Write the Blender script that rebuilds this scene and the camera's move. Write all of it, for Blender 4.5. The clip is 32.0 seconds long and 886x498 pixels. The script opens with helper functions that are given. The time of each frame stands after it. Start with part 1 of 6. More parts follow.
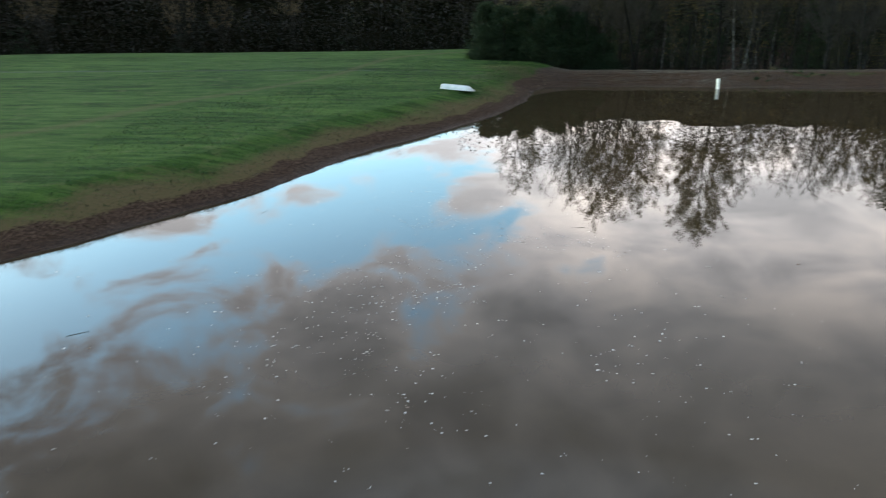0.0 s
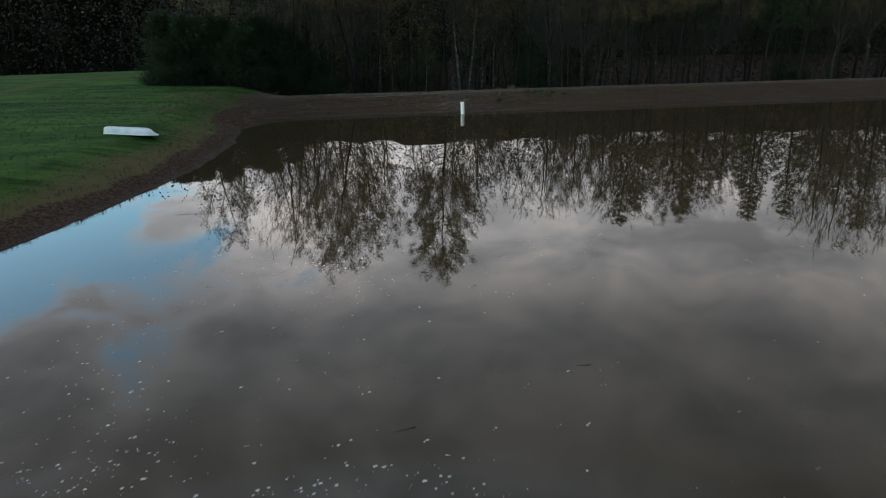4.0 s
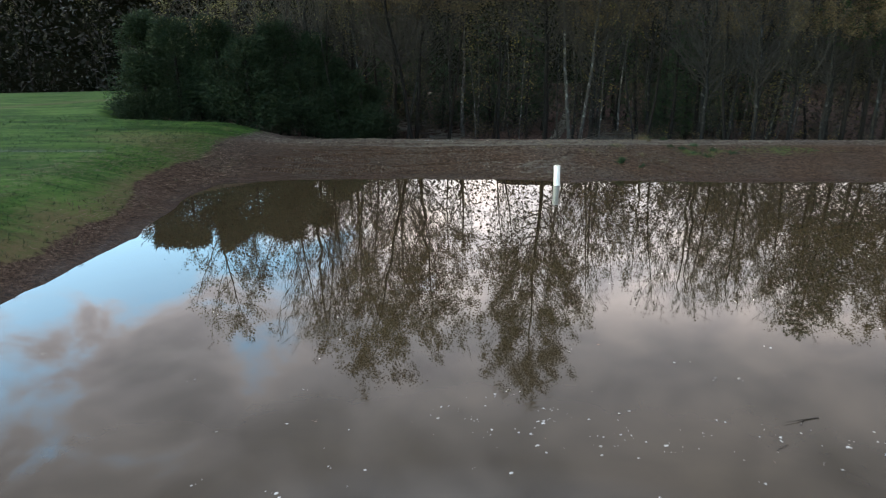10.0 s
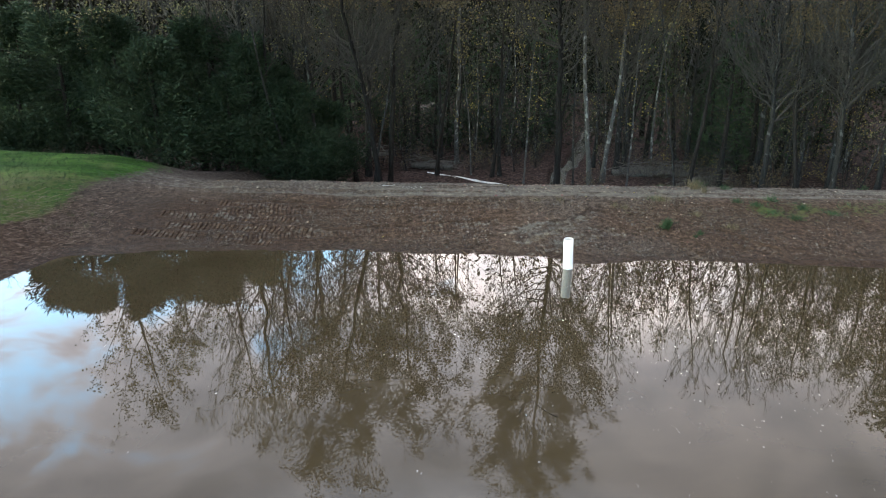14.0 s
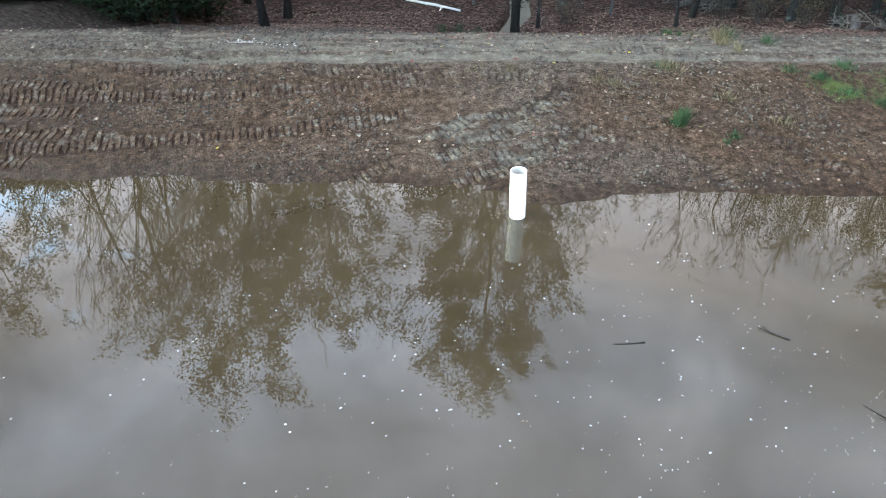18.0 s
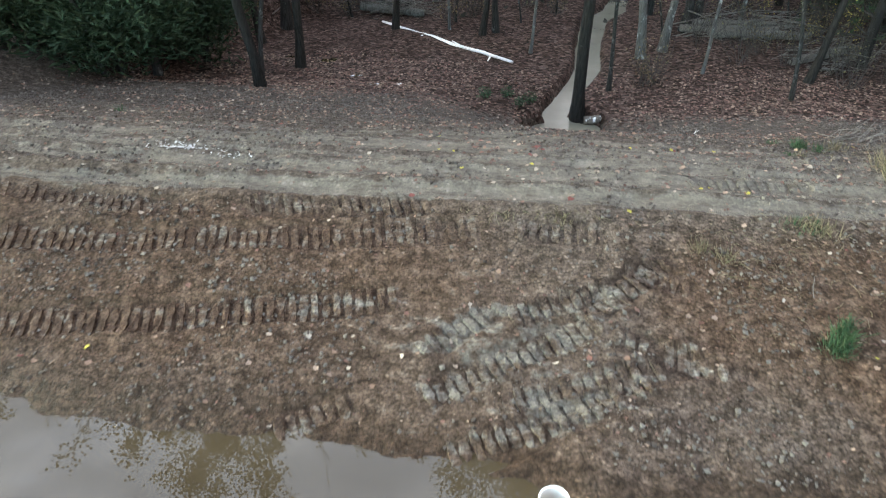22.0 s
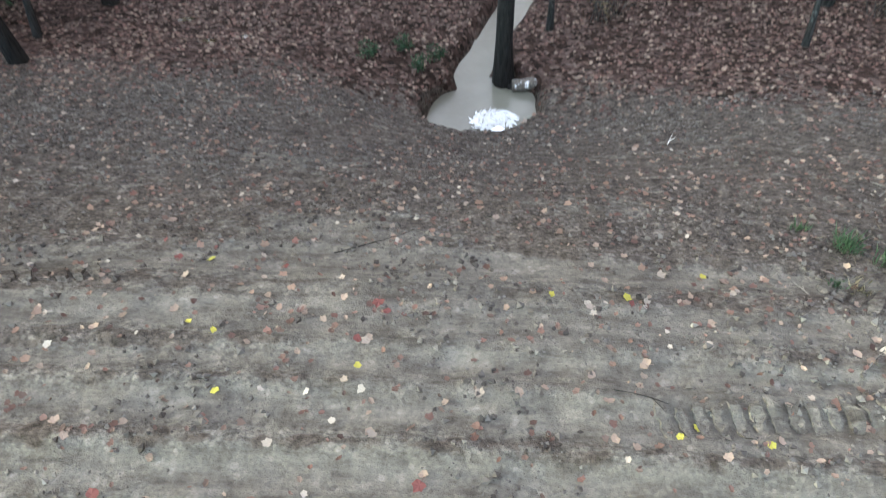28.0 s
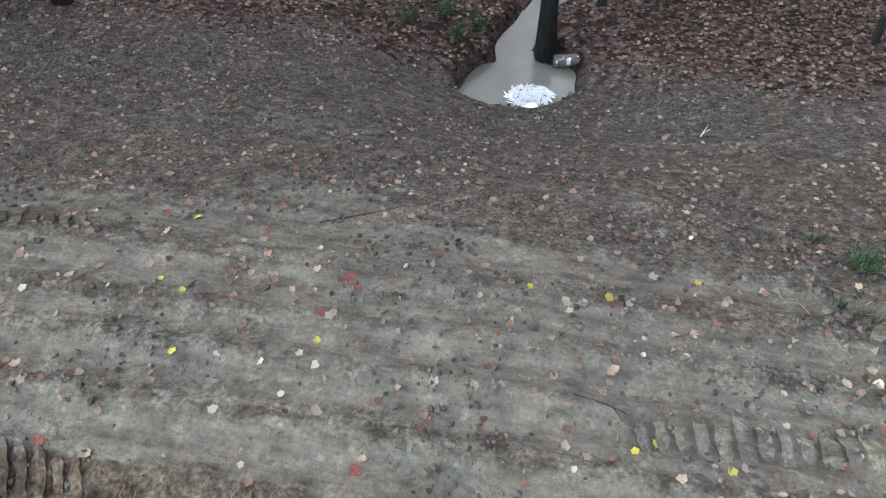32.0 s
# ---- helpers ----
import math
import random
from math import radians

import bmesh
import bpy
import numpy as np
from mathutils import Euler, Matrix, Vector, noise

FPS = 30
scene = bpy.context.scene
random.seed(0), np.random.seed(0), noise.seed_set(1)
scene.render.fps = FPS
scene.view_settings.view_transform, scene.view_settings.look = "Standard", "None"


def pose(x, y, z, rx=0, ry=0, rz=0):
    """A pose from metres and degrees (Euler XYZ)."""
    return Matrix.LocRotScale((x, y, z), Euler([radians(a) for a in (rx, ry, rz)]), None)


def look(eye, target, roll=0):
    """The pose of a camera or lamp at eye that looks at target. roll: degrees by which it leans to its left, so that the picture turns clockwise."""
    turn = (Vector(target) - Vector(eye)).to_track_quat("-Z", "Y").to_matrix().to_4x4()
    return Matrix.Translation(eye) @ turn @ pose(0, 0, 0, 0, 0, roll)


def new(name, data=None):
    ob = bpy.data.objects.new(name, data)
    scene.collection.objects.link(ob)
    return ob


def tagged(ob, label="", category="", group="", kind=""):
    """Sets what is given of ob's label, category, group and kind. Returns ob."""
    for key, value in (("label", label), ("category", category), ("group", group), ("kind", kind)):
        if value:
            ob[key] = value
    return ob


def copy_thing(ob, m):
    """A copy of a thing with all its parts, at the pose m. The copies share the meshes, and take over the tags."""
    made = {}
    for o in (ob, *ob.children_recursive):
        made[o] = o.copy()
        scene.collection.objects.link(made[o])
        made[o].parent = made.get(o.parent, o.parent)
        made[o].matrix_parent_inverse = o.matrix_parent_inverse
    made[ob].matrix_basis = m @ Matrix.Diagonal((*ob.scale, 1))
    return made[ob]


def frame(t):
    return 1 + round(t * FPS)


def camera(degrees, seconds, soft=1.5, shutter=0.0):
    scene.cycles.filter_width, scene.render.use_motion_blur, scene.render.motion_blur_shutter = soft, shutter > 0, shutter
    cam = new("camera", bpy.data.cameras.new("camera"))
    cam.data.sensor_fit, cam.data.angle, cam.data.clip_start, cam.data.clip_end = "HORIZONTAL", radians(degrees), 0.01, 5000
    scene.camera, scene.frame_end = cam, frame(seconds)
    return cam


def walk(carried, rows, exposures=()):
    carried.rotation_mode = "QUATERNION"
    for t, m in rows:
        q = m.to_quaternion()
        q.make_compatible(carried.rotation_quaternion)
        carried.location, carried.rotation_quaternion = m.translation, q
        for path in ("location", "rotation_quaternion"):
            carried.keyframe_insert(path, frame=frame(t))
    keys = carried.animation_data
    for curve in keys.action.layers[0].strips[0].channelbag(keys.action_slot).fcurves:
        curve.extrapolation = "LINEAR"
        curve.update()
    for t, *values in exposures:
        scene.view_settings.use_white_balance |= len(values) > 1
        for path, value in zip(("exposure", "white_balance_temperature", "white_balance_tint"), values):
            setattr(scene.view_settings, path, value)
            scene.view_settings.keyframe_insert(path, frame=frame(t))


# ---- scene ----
cam = camera(64.0, 32.0, soft=1.1, shutter=0.4)
METRES, EYE = 85.0, 10.8
ROWS = [
    (0.0, 0.0, 0.0, 0.0, -0.69, -20.42, 1.86),
    (0.5, -0.007, 0.0206, -0.0015, -8.07, -20.49, 1.6),
    (1.0, -0.0115, 0.0438, -0.0033, -15.57, -20.54, 1.32),
    (1.5, -0.0151, 0.0709, -0.0047, -20.94, -20.53, 1.08),
    (2.0, -0.0145, 0.0959, -0.0056, -20.5, -20.39, 1.02),
    (2.5, -0.0107, 0.1216, -0.0066, -21.19, -20.3, 0.89),
    (3.0, -0.0049, 0.1511, -0.0076, -25.61, -20.25, 0.7),
    (3.5, 0.003, 0.1786, -0.0086, -25.24, -20.1, 0.68),
    (5.5, 0.053, 0.2867, -0.014, -23.83, -19.63, 0.64),
    (6.0, 0.0659, 0.3127, -0.0159, -23.61, -19.47, 0.61),
    (6.5, 0.0799, 0.3365, -0.0164, -23.3, -19.43, 0.52),
    (7.0, 0.0938, 0.3594, -0.0177, -23.02, -19.34, 0.51),
    (7.5, 0.107, 0.3809, -0.0187, -22.78, -19.27, 0.48),
    (8.0, 0.12, 0.4008, -0.0192, -22.54, -19.24, 0.42),
    (8.5, 0.1316, 0.4193, -0.0197, -22.38, -19.16, 0.33),
    (9.0, 0.1426, 0.4364, -0.0207, -22.21, -19.08, 0.29),
    (9.5, 0.1535, 0.4517, -0.0226, -20.56, -18.94, 0.28),
    (10.0, 0.1634, 0.4666, -0.024, -14.42, -18.84, 0.25),
    (10.5, 0.1725, 0.4816, -0.0247, -13.52, -18.85, 0.12),
    (11.0, 0.1807, 0.4963, -0.0254, -13.41, -18.84, 0.07),
    (11.5, 0.1888, 0.5112, -0.0261, -13.24, -18.85, 0.03),
    (12.0, 0.1961, 0.527, -0.0266, -13.13, -18.86, 0.02),
    (12.5, 0.2039, 0.5454, -0.0276, -13.02, -18.81, 0.05),
    (13.0, 0.212, 0.5663, -0.0283, -12.86, -18.74, 0.01),
    (13.5, 0.2208, 0.5895, -0.0298, -12.74, -18.65, 0.03),
    (14.0, 0.2295, 0.6127, -0.031, -12.7, -18.54, 0.03),
    (14.5, 0.2381, 0.6359, -0.0324, -15.49, -18.41, -0.01),
    (16.5, 0.2666, 0.6996, -0.0355, -15.49, -18.5, -0.11),
    (17.0, 0.2721, 0.71, -0.0375, -15.4, -22.08, -0.11),
    (17.5, 0.2772, 0.7197, -0.038, -15.35, -31.7, -0.09),
    (18.0, 0.2815, 0.7281, -0.0383, -15.33, -35.14, -0.13),
    (18.5, 0.2854, 0.7351, -0.0393, -15.24, -35.09, -0.14),
    (19.0, 0.289, 0.7425, -0.0401, -15.16, -35.08, -0.19),
    (19.5, 0.2926, 0.7506, -0.0407, -11.89, -35.03, -0.2),
    (20.0, 0.2965, 0.7594, -0.0412, -9.99, -35.02, -0.2),
    (20.5, 0.3005, 0.7693, -0.0416, -9.88, -35.07, -0.18),
    (21.0, 0.3043, 0.7811, -0.0418, -9.8, -35.08, -0.18),
    (21.5, 0.3085, 0.7946, -0.0422, -9.72, -35.09, -0.16),
    (22.0, 0.3129, 0.809, -0.0422, -9.67, -35.05, -0.09),
    (22.5, 0.3171, 0.8223, -0.0424, -9.61, -35.0, -0.11),
    (23.0, 0.3212, 0.8332, -0.0425, -9.52, -34.86, -0.06),
    (23.5, 0.3246, 0.839, -0.0429, -11.66, -34.85, 0.02),
    (24.0, 0.3272, 0.842, -0.0432, -13.43, -34.91, -0.05),
    (24.5, 0.3298, 0.844, -0.0434, -13.35, -34.99, -0.07),
    (25.0, 0.3325, 0.8468, -0.0437, -13.28, -35.11, -0.11),
    (25.5, 0.3356, 0.8525, -0.0441, -13.2, -35.2, -0.11),
    (27.5, 0.3507, 0.8875, -0.0476, -12.99, -37.96, 0.01),
    (28.0, 0.3542, 0.8945, -0.0484, -13.12, -47.16, 0.18),
    (28.5, 0.3575, 0.9, -0.0483, -13.07, -49.77, 0.21),
    (29.0, 0.3595, 0.9002, -0.0487, -13.0, -49.77, 0.23),
    (29.5, 0.361, 0.8992, -0.0491, -12.93, -49.77, 0.25),
    (30.0, 0.3618, 0.8987, -0.0494, -9.7, -49.8, 0.03),
    (30.5, 0.3635, 0.8979, -0.0495, -6.17, -49.76, 0.25),
    (31.0, 0.3642, 0.8972, -0.0496, -6.14, -49.73, 0.24),
    (31.5, 0.3644, 0.8964, -0.0497, -6.09, -49.74, 0.25),
    (32.0, 0.3643, 0.896, -0.0495, -6.05, -49.75, 0.26),
]
EXPOSURES = [(0.0, -0.22, 6500, 10), (3.0, -0.98, 6300, 8), (6.0, -0.76, 6400, 11), (9.0, 0.1, 6550, 13), (13.0, 0.6, 6700, 15), (16.5, 1.66, 6250, 15), (19.0, 1.68, 6400, 11), (22.0, 1.76, 6700, 12), (24.0, 1.85, 6350, 10), (28.0, 1.94, 6450, 13), (29.0, 1.82, 6400, 13), (32.0, 1.66, 6400, 13)]
walk(cam, [(t, pose(METRES * x, METRES * y, EYE + METRES * z, 90 + pitch, roll, yaw)) for t, x, y, z, yaw, pitch, roll in ROWS], EXPOSURES)

# ---- light: a cloudy evening sky, the sun low in the west ----
SUN_AZ, SUN_EL, GLOW_AZ = -75.0, 9.0, 4.0
world = bpy.data.worlds.new("evening_sky")
scene.world = world
world.use_nodes = True


def node(tree, kind, **sets):
    n = tree.nodes.new(kind)
    for k, v in sets.items():
        if k in n.inputs:
            n.inputs[k].default_value = v
    return n


def ramp(tree, fac, stops, smooth=False):
    r = tree.nodes.new("ShaderNodeValToRGB")
    r.color_ramp.interpolation = "EASE" if smooth else "LINEAR"
    while len(r.color_ramp.elements) < len(stops):
        r.color_ramp.elements.new(0.5)
    for el, (p, c) in zip(r.color_ramp.elements, stops):
        el.position = p
        el.color = (c, c, c, 1) if isinstance(c, (int, float)) else (*c, 1)
    tree.links.new(fac, r.inputs[0])
    return r.outputs[0]


def mixc(tree, fac, a, b, how="MIX"):
    m = tree.nodes.new("ShaderNodeMix")
    m.data_type, m.blend_type = "RGBA", how
    for sock, v in ((m.inputs[0], fac), (m.inputs[6], a), (m.inputs[7], b)):
        if isinstance(v, bpy.types.NodeSocket):
            tree.links.new(v, sock)
        else:
            sock.default_value = v if isinstance(v, (int, float)) else (*v, 1)
    return m.outputs[2]


def calc(tree, op, a, b=0.0, c=0.0):
    m = tree.nodes.new("ShaderNodeMath")
    m.operation = op
    for sock, v in zip(m.inputs, (a, b, c)):
        if isinstance(v, bpy.types.NodeSocket):
            tree.links.new(v, sock)
        else:
            sock.default_value = v
    return m.outputs[0]


def noise_tex(tree, vec, scale, detail=4.0, rough=0.55, distort=0.0):
    n = node(tree, "ShaderNodeTexNoise", Scale=scale, Detail=detail, Roughness=rough, Distortion=distort)
    tree.links.new(vec, n.inputs["Vector"])
    return n.outputs[0]


wt = world.node_tree
sky = wt.nodes.new("ShaderNodeTexSky")
sky.sky_type, sky.sun_disc = "NISHITA", False
sky.sun_elevation, sky.sun_rotation = radians(SUN_EL), radians(SUN_AZ)
tc = wt.nodes.new("ShaderNodeTexCoord")
sep = wt.nodes.new("ShaderNodeSeparateXYZ")
wt.links.new(tc.outputs["Generated"], sep.inputs[0])
up = calc(wt, "MAXIMUM", sep.outputs[2], 0.0)
lift = calc(wt, "ADD", up, 0.22)
flat = wt.nodes.new("ShaderNodeCombineXYZ")
wt.links.new(calc(wt, "DIVIDE", sep.outputs[0], lift), flat.inputs[0])
wt.links.new(calc(wt, "DIVIDE", sep.outputs[1], lift), flat.inputs[1])
big = noise_tex(wt, flat.outputs[0], 1.3, 3.0, 0.5, 0.3)
fine = noise_tex(wt, flat.outputs[0], 4.2, 6.0, 0.58, 0.4)
cover = calc(wt, "ADD", calc(wt, "MULTIPLY", big, 0.55), calc(wt, "MULTIPLY", fine, 0.45))
cover = calc(wt, "MULTIPLY_ADD", calc(wt, "SUBTRACT", cover, 0.5), 1.6, 0.5)
# clear low in the west, closed towards the east and overhead
cover = calc(wt, "ADD", cover, calc(wt, "MULTIPLY", calc(wt, "MAXIMUM", calc(wt, "DIVIDE", sep.outputs[0], lift), 0.0), 0.32))
clear = calc(wt, "MULTIPLY", ramp(wt, calc(wt, "ADD", sep.outputs[0], 0.5), [(0.52, 1.0), (0.71, 0.0)], True), ramp(wt, up, [(0.33, 1.0), (0.47, 0.0)], True))
cover = calc(wt, "SUBTRACT", cover, calc(wt, "MULTIPLY_ADD", clear, 0.19, -0.05))
mask = ramp(wt, cover, [(0.34, 0.0), (0.50, 1.0)], True)
# brightest low ahead, greyer overhead and to the east
glow = ramp(wt, up, [(0.0, (1.0, 0.97, 0.95)), (0.28, (1.0, 0.975, 0.96)), (0.35, (0.86, 0.85, 0.86)), (0.42, (0.50, 0.52, 0.555)), (0.58, (0.40, 0.43, 0.48)), (0.67, (0.74, 0.88, 1.06)), (1.0, (0.74, 0.88, 1.08))])
ahead = calc(wt, "ADD", calc(wt, "MULTIPLY", sep.outputs[0], math.sin(radians(GLOW_AZ))), calc(wt, "MULTIPLY", sep.outputs[1], math.cos(radians(GLOW_AZ))))
# the unseen sky behind is dimmed to keep the wood's front dark
glow = mixc(wt, 1.0, glow, ramp(wt, calc(wt, "MULTIPLY_ADD", ahead, 0.5, 0.5), [(0.0, 0.15), (0.5, 0.34), (0.84, 0.56), (0.97, 1.0)]), "MULTIPLY")
shade = ramp(wt, calc(wt, "ADD", calc(wt, "MULTIPLY", fine, 0.55), calc(wt, "MULTIPLY", big, 0.45)), [(0.38, (1.0, 0.945, 0.91)), (0.49, (0.66, 0.66, 0.68)), (0.58, (0.42, 0.435, 0.465))])
cloud = mixc(wt, 1.0, mixc(wt, 1.0, glow, shade, "MULTIPLY"), (64.0, 63.0, 62.0), "MULTIPLY")
blue = mixc(wt, 1.0, sky.outputs[0], (12.5, 16.0, 17.2), "MULTIPLY")
back = wt.nodes["Background"]
wt.links.new(mixc(wt, mask, blue, cloud), back.inputs[0])
back.inputs[1].default_value = 0.1
sun = new("sun", bpy.data.lights.new("sun", "SUN"))
sun.data.energy, sun.data.angle, sun.data.color = 0.3, radians(12), (1.0, 0.84, 0.70)
sun.matrix_world = look((0, 0, 60), (-math.sin(radians(SUN_AZ)) * 10, -math.cos(radians(SUN_AZ)) * 10, 60 - 10 * math.tan(radians(SUN_EL))))
# ---- materials ----


def material(name, rough=0.8, spec=0.3):
    m = bpy.data.materials.new(name)
    m.use_nodes = True
    b = m.node_tree.nodes["Principled BSDF"]
    b.inputs["Roughness"].default_value = rough
    b.inputs["Specular IOR Level"].default_value = spec
    return m, m.node_tree, b


def bump(tree, bsdf, height, strength, dist=0.02):
    n = node(tree, "ShaderNodeBump", Strength=strength, Distance=dist)
    tree.links.new(height, n.inputs["Height"])
    tree.links.new(n.outputs[0], bsdf.inputs["Normal"])


def objco(tree):
    return tree.nodes.new("ShaderNodeTexCoord").outputs["Object"]


def worldco(tree):
    return tree.nodes.new("ShaderNodeNewGeometry").outputs["Position"]


def stretched(tree, vec, sx, sy, sz):
    m = tree.nodes.new("ShaderNodeMapping")
    m.inputs["Scale"].default_value = (sx, sy, sz)
    tree.links.new(vec, m.inputs["Vector"])
    return m.outputs[0]


def bark(name, dark, light, pale=None, amount=0.5):
    m, t, b = material(name, 0.95, 0.08)
    co = objco(t)
    grain = noise_tex(t, stretched(t, co, 9, 9, 1.3), 2.2, 6, 0.65)
    col = ramp(t, grain, [(0.32, dark), (0.68, light)])
    if pale:
        spots = ramp(t, noise_tex(t, stretched(t, co, 1, 1, 0.6), 3.5, 5, 0.6), [(amount, 0.0), (amount + 0.08, 1.0)])
        col = mixc(t, spots, col, pale)
    t.links.new(col, b.inputs["Base Color"])
    bump(t, b, grain, 0.7, 0.03)
    return m


def leafy(name, colours, through_light=0.3, rough=0.7):
    m, t, b = material(name, rough, 0.1)
    geo = t.nodes.new("ShaderNodeNewGeometry")
    n = len(colours)
    col = ramp(t, geo.outputs["Random Per Island"], [(i / max(1, n - 1), c) for i, c in enumerate(colours)])
    var = ramp(t, noise_tex(t, geo.outputs["Position"], 1.3, 3), [(0.3, 0.7), (0.7, 1.25)])
    col = mixc(t, 1.0, col, var, "MULTIPLY")
    t.links.new(col, b.inputs["Base Color"])
    if through_light:
        tr = t.nodes.new("ShaderNodeBsdfTranslucent")
        t.links.new(col, tr.inputs[0])
        mx = node(t, "ShaderNodeMixShader", Fac=through_light)
        t.links.new(b.outputs[0], mx.inputs[1])
        t.links.new(tr.outputs[0], mx.inputs[2])
        t.links.new(mx.outputs[0], t.nodes["Material Output"].inputs[0])
    return m


def plain(name, a, c, scale=6.0, rough=0.6, relief=0.3, spec=0.3):
    m, t, b = material(name, rough, spec)
    co = objco(t)
    n1 = noise_tex(t, co, scale, 6, 0.6)
    n2 = noise_tex(t, co, scale * 0.17, 3)
    col = ramp(t, calc(t, "ADD", calc(t, "MULTIPLY", n1, 0.6), calc(t, "MULTIPLY", n2, 0.4)), [(0.35, a), (0.65, c)])
    t.links.new(col, b.inputs["Base Color"])
    bump(t, b, n1, relief, 0.02)
    return m


BARK_DARK = bark("dark_bark", (0.0072, 0.0062, 0.0053), (0.0260, 0.0225, 0.0196))
BARK_WET = bark("wet_black_bark", (0.0043, 0.0038, 0.0034), (0.0168, 0.0149, 0.0134), (0.0528, 0.0552, 0.0480), 0.66)
BARK_GREY = bark("grey_bark", (0.0090, 0.0082, 0.0074), (0.0320, 0.0300, 0.0275), (0.0760, 0.0760, 0.0715), 0.58)
BARK_PALE = bark("pale_bark", (0.0280, 0.0260, 0.0235), (0.0820, 0.0780, 0.0715), (0.1750, 0.1720, 0.1620), 0.56)
TWIG = bark("twig_bark", (0.0200, 0.0172, 0.0148), (0.0580, 0.0520, 0.0460))
LEAF_BROWN = leafy("brown_autumn_leaves", [(0.0640, 0.0455, 0.0260), (0.1050, 0.0760, 0.0410), (0.0940, 0.0740, 0.0395), (0.1360, 0.1010, 0.0530)], 0.2)
LEAF_OLIVE = leafy("fading_green_leaves", [(0.0500, 0.0560, 0.0270), (0.1050, 0.0980, 0.0460), (0.1500, 0.1320, 0.0640), (0.0850, 0.0770, 0.0420)])
LEAF_YELLOW = leafy("yellow_leaves", [(0.1890, 0.1418, 0.0405), (0.2700, 0.2093, 0.0540), (0.1215, 0.1080, 0.0405), (0.1755, 0.1080, 0.0473)])
TWIG_PALE = bark("pale_twigs", (0.0297, 0.0264, 0.0231), (0.0726, 0.0660, 0.0594))
NEEDLE = leafy("evergreen_needles", [(0.0120, 0.0215, 0.0122), (0.0210, 0.0345, 0.0180), (0.0290, 0.0420, 0.0205)], 0.1)
PINE = leafy("pine_needles", [(0.0132, 0.0270, 0.0120), (0.0240, 0.0420, 0.0168), (0.0300, 0.0450, 0.0180)], 0.15)
LIME = leafy("lime_crumbs", [(0.24, 0.235, 0.225), (0.36, 0.355, 0.34), (0.15, 0.14, 0.125)], 0.0)
LITTER = leafy("fallen_leaves", [(0.0540, 0.0270, 0.0200), (0.1040, 0.0610, 0.0450), (0.0680, 0.0430, 0.0320), (0.1800, 0.1300, 0.0960), (0.0330, 0.0190, 0.0150), (0.1080, 0.0580, 0.0440)], 0.0)
LITTER_PALE = leafy("pale_fallen_leaves", [(0.1575, 0.1155, 0.0840), (0.2205, 0.1890, 0.1522), (0.1155, 0.0683, 0.0473), (0.1365, 0.0892, 0.0630), (0.0892, 0.0420, 0.0315)], 0.0)
LEAF_RED = leafy("red_fallen_leaf", [(0.0800, 0.0216, 0.0182), (0.1040, 0.0384, 0.0312)], 0.0)
LEAF_GOLD = leafy("yellow_fallen_leaf", [(0.2640, 0.2112, 0.0240), (0.2400, 0.2208, 0.0480)], 0.0)
LEAF_TAN = leafy("tan_fallen_leaf", [(0.1764, 0.1344, 0.1008), (0.1512, 0.1008, 0.0756)], 0.0)
GRASS = leafy("green_grass", [(0.016, 0.038, 0.017), (0.028, 0.056, 0.027), (0.046, 0.064, 0.033)], 0.2)
STRAW = leafy("dry_grass", [(0.0988, 0.0780, 0.0468), (0.1352, 0.1144, 0.0728), (0.0676, 0.0520, 0.0338), (0.0572, 0.0624, 0.0286)], 0.2)
FOAM = leafy("foam_flakes", [(0.3952, 0.3889, 0.3697), (0.4781, 0.4718, 0.4590), (0.2869, 0.2677, 0.2422)], 0.0, 0.5)
CLOD = leafy("earth_clods", [(0.032, 0.026, 0.022), (0.060, 0.052, 0.045), (0.092, 0.082, 0.070), (0.070, 0.060, 0.050), (0.030, 0.024, 0.020)], 0.0, 0.95)
PVC = plain("white_plastic", (0.70, 0.71, 0.70), (0.82, 0.83, 0.82), 2.0, 0.4, 0.05, 0.5)
PVC_IN = plain("stained_plastic", (0.42, 0.38, 0.33), (0.62, 0.60, 0.56), 3.0, 0.6, 0.05)
HULL = plain("scuffed_white_hull", (0.42, 0.47, 0.50), (0.74, 0.77, 0.78), 1.6, 0.45, 0.1, 0.5)
HULL_DARK = plain("grey_boat_bottom", (0.16, 0.19, 0.22), (0.36, 0.41, 0.45), 2.4, 0.5, 0.1, 0.5)
LOGBARK = bark("bleached_log", (0.34, 0.31, 0.28), (0.66, 0.64, 0.60), (0.16, 0.13, 0.11), 0.62)
DEAD = bark("dead_wood", (0.0468, 0.0398, 0.0328), (0.1404, 0.1264, 0.1099))


